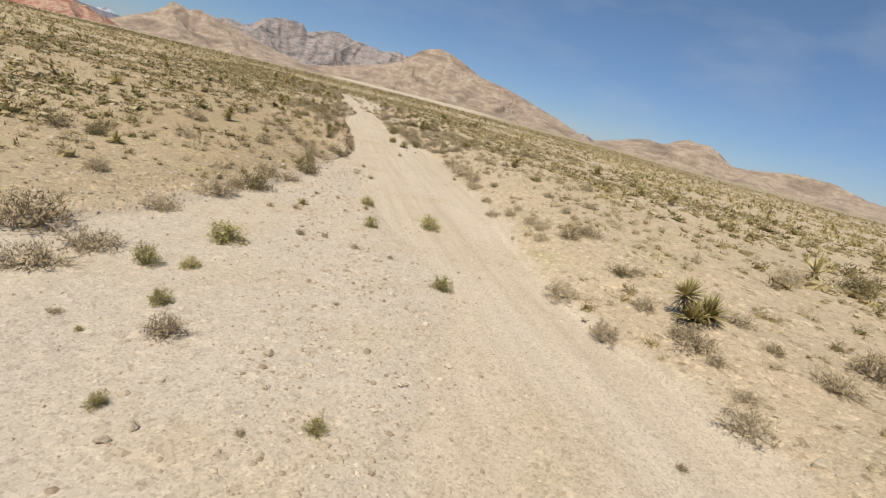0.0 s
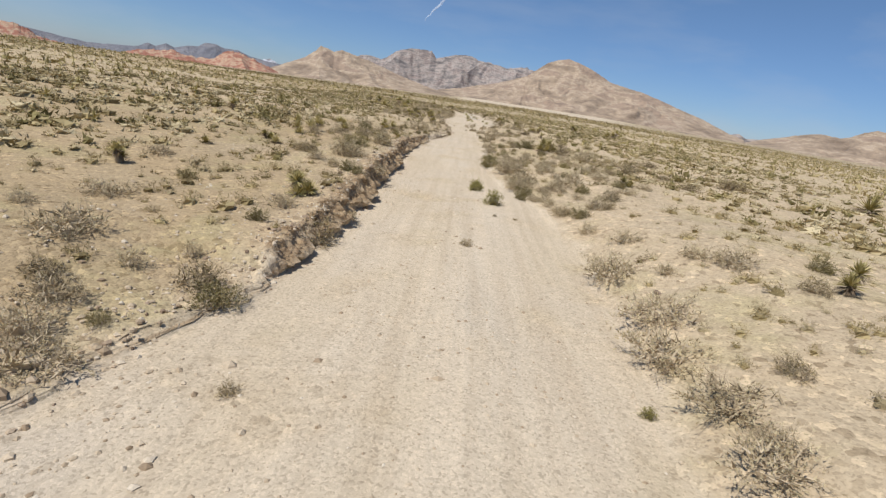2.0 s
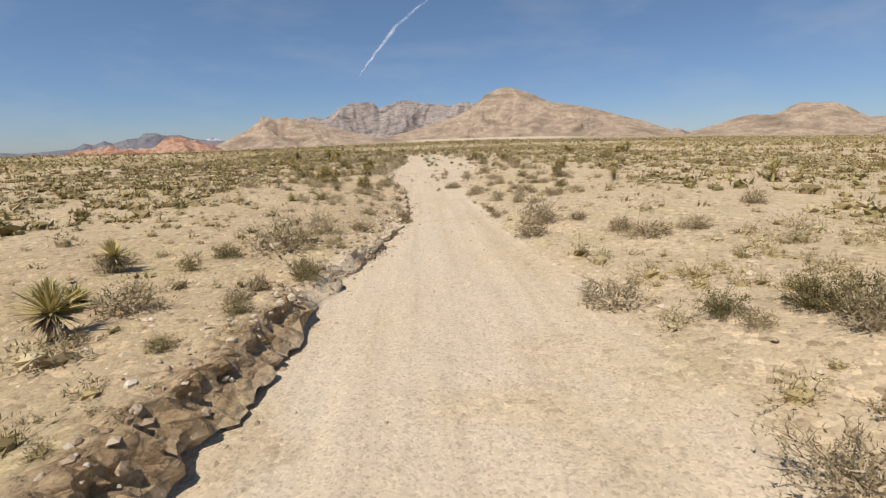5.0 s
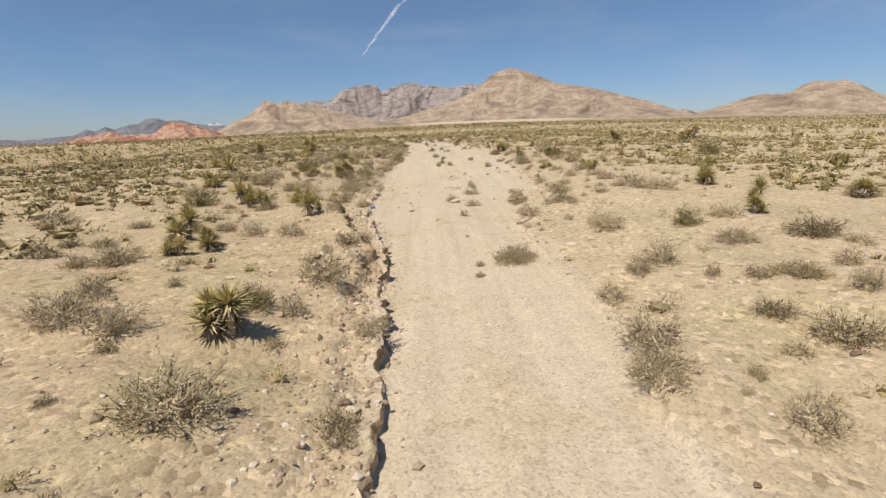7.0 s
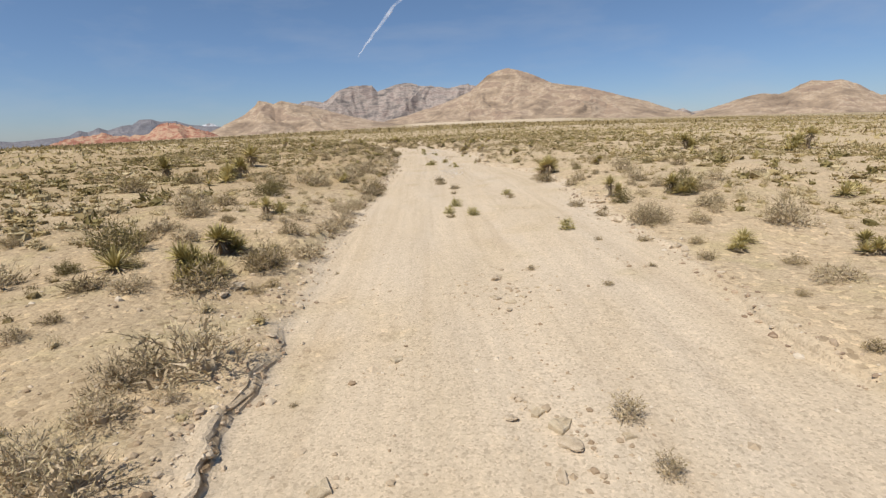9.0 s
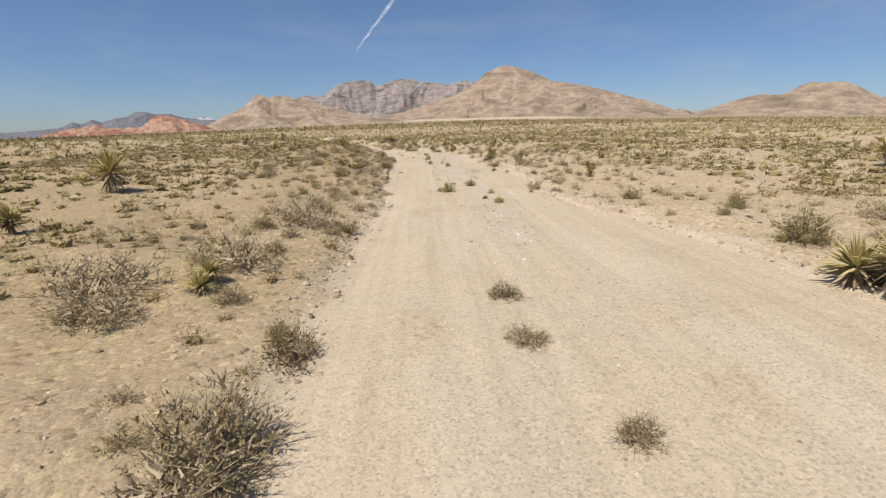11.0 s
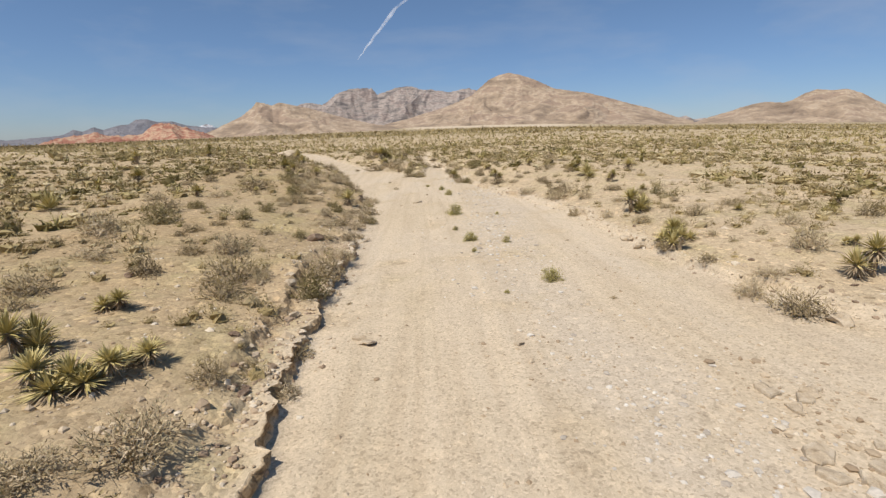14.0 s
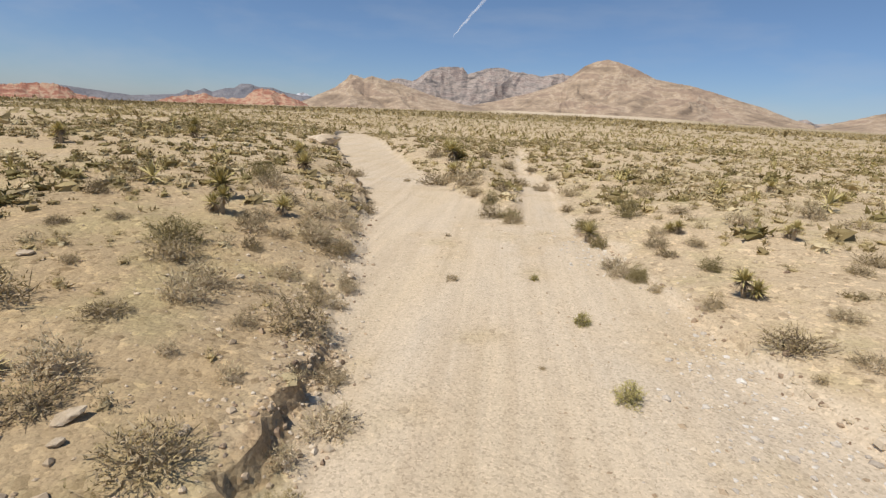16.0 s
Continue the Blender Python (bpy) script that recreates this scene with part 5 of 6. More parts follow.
YUCCA_SPOTS += [(6.24, 6.35, 1.19), (-8.90, 15.47, 0.73), (18.97, 24.05, 0.89), (-7.46, 24.65, 0.87), (9.11, 26.88, 0.76), (-14.57, 29.89, 1.23),
    (-2.41, 31.25, 0.92), (-7.88, 31.63, 0.64), (-7.65, 35.90, 0.62), (-6.53, 39.68, 0.70), (-7.22, 40.46, 0.75), (9.78, 41.67, 0.83), (-6.89, 43.70,
    0.73), (-7.29, 44.47, 1.02), (-6.92, 46.60, 0.78), (-7.58, 47.84, 1.05), (-5.75, 48.84, 0.68), (-6.02, 49.30, 0.78), (-7.70, 49.66, 0.80),
    (-13.64, 50.17, 0.95), (28.80, 50.73, 2.40), (-2.74, 51.17, 0.49), (7.39, 54.59, 1.28), (-7.95, 55.85, 1.12), (8.09, 56.51, 1.65), (-4.20, 57.59,
    0.97), (8.83, 58.73, 1.20), (-4.97, 58.85, 0.89), (-5.35, 60.87, 0.87), (-4.58, 70.90, 0.65)]
YUCCA_SPOTS += [(-23.26, 74.76, 0.94), (10.40, 75.47, 0.76), (-2.33, 76.55, 0.92), (-2.43, 76.63, 0.85), (-5.22, 80.94, 0.63), (-5.54, 81.46, 0.66),
    (-4.77, 81.63, 0.80), (-4.92, 81.97, 0.83), (-5.78, 82.61, 1.01), (9.38, 82.69, 0.68), (9.97, 83.55, 0.80), (13.98, 84.54, 1.04), (-3.14, 85.08, 1.0), (-6.89, 85.17, 0.87), (-2.95, 85.60, 0.55), (-3.85, 88.70, 0.8), (-6.38, 89.0, 0.8), (-5.87, 89.1, 0.75), (11.05, 88.01, 0.95), (12.00, 89.65, 1.15), (-6.86, 90.00, 1.26), (-4.91,
    90.74, 1.00), (9.40, 95.53, 0.73), (-10.70, 95.81, 1.26), (16.61, 96.58, 0.79), (9.64, 96.67, 0.77), (10.20, 98.74, 0.66), (10.39, 99.97, 0.68),
    (8.09, 100.93, 0.60), (-6.70, 101.28, 1.04), (-5.09, 101.49, 1.02)]
YUCCA_SPOTS += [(8.58, 101.55, 0.79), (-4.82, 102.94, 1.23), (-13.17, 104.24, 1.94), (15.24, 106.11, 1.00), (-14.99, 106.60,
    1.46), (-5.18, 107.80, 0.95), (-4.75, 108.00, 0.85), (10.66, 108.44, 1.22), (8.01, 108.59, 0.95), (8.03, 118.85, 1.68), (-11.17, 119.48, 1.54),
    (11.59, 120.07, 0.83), (-4.36, 120.76, 0.96), (-11.60, 122.03, 1.85), (-12.40, 126.08, 1.24), (-18.10, 126.28, 1.78), (33.57, 131.62, 2.18),
    (35.72, 133.25, 2.27), (-15.21, 135.68, 2.40), (9.15, 136.59, 0.81), (-5.55, 137.09, 0.59), (27.24, 137.77, 2.01), (10.18, 139.42, 0.71), (13.12, 145.63, 0.69), (13.33, 146.45, 0.56), (-5.65, 148.03, 0.56)]
YUCCA_SPOTS += [(7.80, 148.42, 0.93), (8.61, 149.69, 0.36), (5.95, 151.90, 0.95), (5.72, 151.2, 0.6), (6.33, 151.78, 0.54), (6.25, 152.27, 0.48), (11.10, 153.08, 0.63),
    (16.27, 153.94, 0.67), (9.12, 154.14, 0.47), (12.30, 154.22, 0.45), (6.78, 155.98, 1.03), (-15.02, 159.46, 1.31), (8.73, 159.66, 0.50), (-3.76,
    161.74, 1.06), (8.48, 162.47, 0.62), (-10.74, 162.58, 0.83), (-8.42, 163.59, 0.43), (-6.80, 163.59, 0.60), (8.11, 164.26, 0.79), (8.25, 165.22,
    1.26), (11.29, 167.03, 1.05), (8.83, 168.34, 0.67), (-16.68, 168.49, 1.35), (4.18, 169.38, 0.80), (8.95, 169.45, 1.04), (-8.78, 171.60, 0.93),
    (-7.43, 172.59, 0.83), (-9.52, 172.98, 1.35), (7.04, 173.33, 0.70), (4.26, 174.33, 0.68), (1.88, 174.78, 0.90)]
YUCCA_SPOTS += [(12.27, 179.77, 0.77), (-10.61, 181.31, 1.33), (10.96, 182.55, 0.76), (-24.86, 182.94, 1.51), (-4.05, 188.22, 1.35), (-21.41, 189.34,
    1.30), (-4.66, 195.15, 2.40), (-6.20, 201.96, 1.49)]
CUSHION_SPOTS += [(-1.81, 2.71, 0.27), (-4.20, 3.10, 0.25), (-5.06, 4.61, 0.12), (-4.37, 5.64, 0.36), (-5.11, 7.13, 0.52), (-4.39, 7.24, 0.41), (0.70,
    7.59, 0.48), (-0.69, 11.85, 0.44), (1.31, 12.74, 0.77), (-2.76, 13.32, 0.34), (-0.73, 13.89, 0.20), (4.61, 23.67, 0.21), (3.18, 35.84, 0.70),
    (2.53, 38.48, 0.66), (2.61, 39.29, 0.62), (0.90, 86.88, 0.12), (4.96, 104.44, 0.49), (2.45, 108.00, 0.51), (1.58, 108.66,
    0.42), (1.94, 110.08, 0.55), (4.49, 112.37, 0.48), (3.54, 131.95, 0.51), (3.08, 133.34, 0.28), (5.44, 134.12, 0.27), (3.57, 134.82, 0.36), (1.13,
    136.84, 0.37), (5.87, 143.06, 0.30), (5.18, 144.44, 0.44), (1.25, 149.46, 0.13)]
CUSHION_SPOTS += [(2.35, 150.10, 0.51), (0.98, 153.06, 0.19), (2.03, 154.01, 0.28), (1.00, 154.55, 0.48), (0.68, 156.29, 0.21), (2.54, 159.00, 0.16),
    (0.87, 159.37, 0.65), (0.97, 165.59, 0.43), (0.73, 168.19, 0.37), (-0.05, 170.81, 0.25)]
CUSHION_SPOTS += [(-4.10, 8.95, 0.94), (-0.62, 14.73, 0.57), (1.56, 136.50, 0.70), (2.87, 137.94, 0.57)]
GREY_SPOTS += [(-2.70, 23.05, 0.85), (-2.95, 164.45, 0.75), (-3.50, 24.25, 0.7)]
OLIVE_SPOTS += [(-2.95, 163.05, 0.45)]


def strewn_spots(many, y0, y1):
    """Shrubs thinning away from both edges of the wash."""
    spots = []
    for k in range(many):
        y = float(RNG.uniform(y0, y1))
        d = 0.35 + float(RNG.exponential(2.6))
        x = float(LEFT_EDGE(y)) - d if k % 2 else float(RIGHT_EDGE(y)) + d
        spots.append((x, y, float(np.clip(RNG.lognormal(math.log(0.58), 0.4), 0.25, 1.3))))
    return spots


BROWN_SPOTS += strewn_spots(20, 53, 66) + strewn_spots(18, 114, 130)
OLIVE_SPOTS += strewn_spots(14, 53, 66) + strewn_spots(12, 114, 130)


def ground_at(x, y):
    return float(land(x, y))


def plant_spots(kinds, spots, group, small=None, tall=1.0, full=1.0):
    for i, (x, y, w) in enumerate(spots):
        pool = small if small and w < 0.5 else kinds
        proto = pool[(i * 7 + int(abs(x) * 10)) % len(pool)]
        s = w * (full if y < 128 else 1.0) * RNG.uniform(1.05, 1.2)
        z = ground_at(x, y) - 0.02 * s
        m = Matrix.LocRotScale((x, y, z), Euler((RNG.normal() * 0.05, RNG.normal() * 0.05, RNG.uniform(0, 6.28))), (s, s, s * tall * RNG.uniform(0.75, 1.08)))
        ob = copy_thing(proto, m)
        ob.matrix_basis = m
        if "spare" in ob:
            del ob["spare"]
        tagged(ob, group=group)


plant_spots(GREY_KINDS, GREY_SPOTS, "grey shrubs beside the wash", SMALL_GREY, full=1.15)
plant_spots(BROWN_KINDS, BROWN_SPOTS, "brown shrubs beside the wash", SMALL_BROWN, full=1.12)
plant_spots(OLIVE_KINDS, OLIVE_SPOTS, "olive bushes beside the wash")
plant_spots(CUSHION_KINDS, CUSHION_SPOTS, "small plants in the wash")
CLUMP_SPOTS = [(-4.70, 145.45, 0.66), (-4.30, 145.55, 0.60), (-4.15, 146.10, 0.5), (-5.60, 146.20, 0.7), (-4.80, 101.00, 0.75), (-4.42, 101.30, 0.7)]
plant_spots(YUCCA_KINDS[2:3], CLUMP_SPOTS, "yuccas on the terraces")
plant_spots(YUCCA_KINDS, [(x, y, w * 0.85) for x, y, w in YUCCA_SPOTS], "yuccas on the terraces")
for proto in GREY_KINDS + BROWN_KINDS + OLIVE_KINDS + CUSHION_KINDS + YUCCA_KINDS + SMALL_GREY + SMALL_BROWN:
    for ob in (*proto.children_recursive, proto):
        bpy.data.objects.remove(ob)


# scrub past the plants that stand alone: real shrubs, joined by kind
def scatter(density, x0, x1, y0, y1, patchy):
    n = int(density * (x1 - x0) * (y1 - y0))
    x, y = RNG.uniform(x0, x1, n), RNG.uniform(y0, y1, n)
    keep = RNG.uniform(0, 1, n) < 0.35 + patchy * (fractal(x * 0.12, y * 0.12, 81, 3) + 0.35)
    return x[keep], y[keep]


TAKEN = np.array([(x, y, w) for x, y, w in CLUMP_SPOTS + GREY_SPOTS + BROWN_SPOTS + OLIVE_SPOTS + CUSHION_SPOTS + YUCCA_SPOTS])


def clear_of(x, y, gap):
    """Outside the wash, the island's channels and the plants already placed."""
    dl, dr = LEFT_EDGE(y) - x, x - RIGHT_EDGE(y)
    isle = np.minimum(x - ISLE_LEFT(y), ISLE_RIGHT(y) - x) * (y > 177)
    ok = (np.maximum(np.maximum(dl, dr), isle) > gap) | (y > 232)
    near = np.zeros(len(x), bool)
    for a in range(0, len(x), 4000):
        d = np.hypot(x[a:a + 4000, None] - TAKEN[None, :, 0], y[a:a + 4000, None] - TAKEN[None, :, 1]) - TAKEN[None, :, 2] * 0.5
        near[a:a + 4000] = d.min(1) < 0.25
    return ok & ~near


def copies(shapes, x, y, size, tall, sink=0.02):
    """Many turned and scaled copies of a few (verts, tris), joined."""
    parts = []
    z = land(x, y)
    which = RNG.integers(0, len(shapes), len(x))
    for k, (v, t) in enumerate(shapes):
        sel = np.where(which == k)[0]
        if not len(sel):
            continue
        a = RNG.uniform(0, 6.28, len(sel))
        s, h = size[sel], size[sel] * tall[sel]
        c, n = np.cos(a), np.sin(a)
        px = (v[None, :, 0] * c[:, None] - v[None, :, 1] * n[:, None]) * s[:, None] + x[sel][:, None]
        py = (v[None, :, 0] * n[:, None] + v[None, :, 1] * c[:, None]) * s[:, None] + y[sel][:, None]
        pz = v[None, :, 2] * h[:, None] + z[sel][:, None] - sink
        verts = np.stack([px, py, pz], -1).reshape(-1, 3)
        tris = (t[None] + (np.arange(len(sel)) * len(v))[:, None, None]).reshape(-1, 3)
        parts.append((verts, tris))
    return join(parts)


def light_shrub(foliage, height, leaf, sides=5):
    """A low tangled shrub of few pieces, for the middle distance."""
    ph = RNG.uniform(0, 6.28, 4)
    inner = foliage // 3
    parts = [sprigs(dome(foliage - inner, height, ph, 0.25, 0.95), leaf, 0.5, 0.45, 0.9), sprigs(dome(inner, height, ph, 0.02, 0.5), leaf * 1.5, 0.6, 0.2, 0.4)]
    if sides:
        parts.append(heart(2 if sides > 4 else 1, sides, height, ph, 0.60, 0.26))
    return join(parts)


def light_yucca(n, h):
    parts = [blades(n, (0, 0, h), 0.48, 0.05, -5, 85, 0.05)]
    if h > 0.2:
        parts += [stalk((0, 0, 0), (0, 0, h), 0.09, 0.07, 3, 5)]
    low = blades(n // 2, (0, 0, h), 0.36, 0.05, -75, -5, 0.1)
    low[0][:, 2] = np.maximum(low[0][:, 2], 0)
    return join(parts + [low])


def scrub_field(name, label, mat, shapes, density, box, sizes, gap, patchy, inner=None):
    x, y = scatter(density, *box, patchy)
    ok = clear_of(x, y, gap)
    d = np.maximum(LEFT_EDGE(y) - x, x - RIGHT_EDGE(y))
    if inner is not None and inner[2] < 50:
        bare = soft_step((y - 60) / 6) * soft_step((132 - y) / 6) * (0.65 - 0.12 * d)
        ok &= RNG.uniform(0, 1, len(y)) > bare
    if inner is not None:
        ok &= ((d > inner[0]) & (d < inner[2])) | ((y > inner[1]) & (inner[2] > 50))
    x, y = x[ok], y[ok]
    size = np.clip(RNG.lognormal(math.log(sizes[0]), sizes[1], len(x)), 0.08, 1.9 * sizes[0])
    ob = mesh_object(name, *copies(shapes, x, y, size, RNG.uniform(0.8, 1.25, len(x))), mat)
    return tagged(ob, label, "scrub", kind="stuff")


def fringe_shrub(height, leaf):
    return join(list(shrub_mesh(5, 14, 130, height, leaf, rings=2, sides=6, full=0.46, core=34)))


NEAR, MID = (-13, 17, -8, 185), (-36, 42, -8, 235)
scrub_field("grey_terrace_scrub", "grey twiggy scrub on the wash terraces", M_GREY_LEAF, [fringe_shrub(h, 0.085) for h in (0.42, 0.5, 0.58)], 0.40, NEAR, (0.44, 0.38), 0.3, 1.2, (0.4, 172, 8))
scrub_field("brown_terrace_scrub", "brown dry scrub on the wash terraces", M_BROWN_LEAF, [fringe_shrub(h, 0.085) for h in (0.4, 0.48, 0.55)], 0.48, NEAR, (0.38, 0.42), 0.3, 1.2, (0.4, 172, 8))
scrub_field("olive_terrace_scrub", "olive scrub on the wash terraces", M_OLIVE_LEAF, [fringe_shrub(h, 0.085) for h in (0.5, 0.58)], 0.06, NEAR, (0.55, 0.35), 0.4, 1.0, (2.5, 172, 8))
scrub_field("grey_scrub", "scattered grey desert scrub on the terraces", M_GREY_LEAF, [light_shrub(30, h * 0.85, 0.125) for h in (0.36, 0.42, 0.5, 0.56)], 0.46, MID, (0.70, 0.36), 0.3, 1.2, (8, 172, 99))
scrub_field("brown_scrub", "scattered brown desert scrub on the terraces", M_BROWN_LEAF, [light_shrub(30, h * 0.85, 0.125) for h in (0.36, 0.44, 0.5)], 0.76, MID, (0.68, 0.36), 0.4, 1.2, (8, 172, 99))
scrub_field("olive_scrub", "scattered olive-green scrub on the terraces", M_OLIVE_LEAF, [light_shrub(30, h * 0.85, 0.125) for h in (0.46, 0.56)], 0.26, MID, (0.78, 0.35), 0.6, 1.0, (8, 172, 99))
scrub_field("yucca_stand", "scattered green yuccas on the plain", M_YUCCA_LEAF, [light_yucca(20, h) for h in (0.08, 0.2, 0.42)], 0.045, MID, (0.85, 0.25), 1.0, 1.0, (9, 172, 99))
scrub_field("small_tufts", "small dry tufts between the shrubs", M_BROWN_LEAF, [light_shrub(14, h, 0.26, 0) for h in (0.4, 0.55)], 0.7, MID, (0.20, 0.45), 0.15, 0.8, (3.5, 172, 99))
WEST, EAST = (-36, -5, 95, 235), (4.5, 17, -4, 62)
scrub_field("western_brown_scrub", "dense brown scrub on the wide terrace", M_BROWN_LEAF, [light_shrub(30, h * 0.85, 0.125) for h in (0.36, 0.44, 0.5)], 0.8, WEST, (0.55, 0.36), 0.4, 1.2, (8.5, 172, 99))
scrub_field("western_olive_scrub", "dense olive scrub on the wide terrace", M_OLIVE_LEAF, [light_shrub(30, h * 0.85, 0.125) for h in (0.44, 0.52)], 0.32, WEST, (0.6, 0.36), 0.6, 1.0, (8.5, 172, 99))
scrub_field("bank_brown_scrub", "low brown scrub on the stony bank", M_BROWN_LEAF, [fringe_shrub(h, 0.08) for h in (0.4, 0.48)], 1.25, (-13, -1.5, 118, 153), (0.50, 0.42), 0.3, 1.2, (0.5, 300, 9))
scrub_field("bank_grey_scrub", "low grey scrub on the stony bank", M_GREY_LEAF, [fringe_shrub(h, 0.08) for h in (0.4, 0.5)], 0.8, (-13, -1.5, 118, 153), (0.50, 0.42), 0.3, 1.2, (0.5, 300, 9))
scrub_field("first_terrace_scrub", "low brown scrub on the first terrace", M_BROWN_LEAF, [fringe_shrub(h, 0.08) for h in (0.4, 0.5)], 0.9, (-18, -1.5, -4, 60), (0.45, 0.42), 0.3, 1.2, (0.6, 300, 8))
for reach in ((-12, 16, 44, 66), (-12, 18, 103, 126)):
    scrub_field("middle_grey_scrub", "low grey scrub along the wash", M_GREY_LEAF, [fringe_shrub(h, 0.08) for h in (0.4, 0.5)], 0.28, reach, (0.5, 0.4), 0.3, 1.2, (0.5, 300, 9))
    scrub_field("middle_brown_scrub", "low brown scrub along the wash", M_BROWN_LEAF, [fringe_shrub(h, 0.08) for h in (0.4, 0.5)], 0.28, reach, (0.45, 0.4), 0.3, 1.2, (0.5, 300, 9))
SOUTH_WEST = (-30, -2.5, -8, 62)
scrub_field("south_western_brown_scrub", "dense brown scrub on the first terrace", M_BROWN_LEAF, [light_shrub(30, h * 0.85, 0.125) for h in (0.36, 0.44, 0.5)], 0.6, SOUTH_WEST, (0.5, 0.38), 0.4, 1.2, (7, 300, 99))
scrub_field("south_western_grey_scrub", "dense grey scrub on the first terrace", M_GREY_LEAF, [light_shrub(30, h * 0.85, 0.125) for h in (0.44, 0.52)], 0.3, SOUTH_WEST, (0.5, 0.36), 0.4, 1.0, (7, 300, 99))
scrub_field("eastern_grey_scrub", "low grey scrub on the stony rise", M_GREY_LEAF, [fringe_shrub(h, 0.085) for h in (0.4, 0.48)], 1.05, EAST, (0.36, 0.42), 0.3, 1.2, (0.8, 300, 12))
scrub_field("eastern_brown_scrub", "low brown scrub on the stony rise", M_BROWN_LEAF, [fringe_shrub(h, 0.085) for h in (0.4, 0.48)], 0.85, EAST, (0.34, 0.42), 0.3, 1.2, (0.8, 300, 12))
NORTH_EAST = (4, 18, 128, 190)
scrub_field("north_eastern_grey_scrub", "low grey scrub on the sandy terrace", M_GREY_LEAF, [fringe_shrub(h, 0.085) for h in (0.4, 0.48)], 0.62, NORTH_EAST, (0.46, 0.42), 0.3, 1.2, (0.6, 300, 13))
scrub_field("north_eastern_brown_scrub", "low brown scrub on the sandy terrace", M_BROWN_LEAF, [fringe_shrub(h, 0.085) for h in (0.4, 0.48)], 0.62, NORTH_EAST, (0.46, 0.42), 0.3, 1.2, (0.6, 300, 13))
FAR_LEFT, FAR_RIGHT, FAR_AHEAD = (-170, -36, 0, 330), (42, 190, 0, 330), (-36, 42, 235, 420)
for k, far_box in enumerate((FAR_LEFT, FAR_RIGHT, FAR_AHEAD)):
    scrub_field("distant_grey_scrub", "distant grey-brown scrub across the plain", M_BROWN_LEAF, [light_shrub(6, h * 0.85, 0.30, 4) for h in (0.4, 0.5)], (0.27, 0.19, 0.19)[k], far_box, (0.85, 0.35), 0.5, 1.3)
    scrub_field("distant_olive_scrub", "distant olive scrub across the plain", M_OLIVE_LEAF, [light_shrub(6, h * 0.85, 0.30, 4) for h in (0.5, 0.62)], 0.10, far_box, (1.0, 0.35), 0.5, 1.3)
    scrub_field("distant_yuccas", "distant yuccas across the plain", M_YUCCA_LEAF, [light_yucca(5, h) for h in (0.1, 0.3)], 0.014, far_box, (1.0, 0.25), 0.5, 1.0)
for far_box in ((-420, -170, 60, 800), (190, 480, 60, 800), (-170, 190, 420, 900), (-170, -36, 330, 420), (42, 190, 330, 420)):
    scrub_field("horizon_scrub", "scrub specks towards the horizon", M_BROWN_LEAF, [light_shrub(3, h, 0.45, 3) for h in (0.5, 0.65)], 0.05, far_box, (1.7, 0.35), 0.5, 1.3)


# ---- stones ----
def stone_shape(seed, flat):
    bm = bmesh.new()
    bmesh.ops.create_icosphere(bm, subdivisions=2, radius=0.5)
    rs = random.Random(seed)
    for v in bm.verts:
        place = v.co + Vector((seed * 3.7, 0, 0))
        q = 0.78 + 0.45 * noise.noise(place * 2.1) + 0.16 * noise.noise(place * 5.3) + rs.uniform(-0.025, 0.025)
        v.co = Vector((v.co.x * q * 1.15, v.co.y * q * 0.9, v.co.z * q * flat))
    me = bpy.data.meshes.new("stone")
    bm.to_mesh(me)
    bm.free()
    return me


STONE_SHAPES = [(stone_shape(s, f), stone_shape(s, f)) for s, f in ((1, 0.6), (2, 0.75), (3, 0.45), (4, 0.55), (5, 0.35))]
for a, b in STONE_SHAPES:
    a.materials.append(M_STONE)
    b.materials.append(M_DARK_STONE)


def stone(x, y, w, pale=True, group="stones on the ground"):
    me = STONE_SHAPES[int(RNG.integers(0, 5))][0 if pale else 1]
    ob = new("stone", me)
    ob.matrix_basis = Matrix.LocRotScale((x, y, ground_at(x, y) + 0.12 * w), Euler((RNG.normal() * 0.2, RNG.normal() * 0.2, RNG.uniform(0, 6.28))), (w, w * RNG.uniform(0.7, 1.1), w * RNG.uniform(0.7, 1.0)))
    tagged(ob, "pale angular limestone block on the gravel" if pale else "brown weathered stone lying on the soil", "stone", group)
STONE_SPOTS = []
STONE_SPOTS += [(-3.91, 2.52, 0.17), (-3.71, 2.73, 0.15), (-0.99, 40.63, 0.27), (-2.46, 45.96, 0.40), (2.96, 46.60, 0.18), (-3.04, 47.09, 0.19),
    (-1.56, 47.33, 0.41), (-0.46, 70.80, 0.20), (3.20, 71.26, 0.17), (3.42, 84.17, 0.33), (-0.25, 84.92, 0.10), (3.53, 85.13, 0.40), (-0.11, 89.18,
    0.25), (1.73, 90.52, 0.51), (1.84, 94.21, 0.22), (2.07, 94.69, 0.37), (1.53, 95.29, 0.21), (-2.16, 98.04, 0.22), (2.11, 98.61, 0.16), (1.98, 99.22, 0.2), (-3.80, 100.19, 0.33), (2.16, 100.49, 0.25), (-3.66, 100.57, 0.36), (6.91, 101.28, 0.36), (6.82, 101.49, 0.30), (6.85, 105.09,
    0.44), (5.18, 106.36, 0.21), (7.74, 107.79, 0.20), (7.34, 107.99, 0.41), (7.27, 108.47, 0.38)]
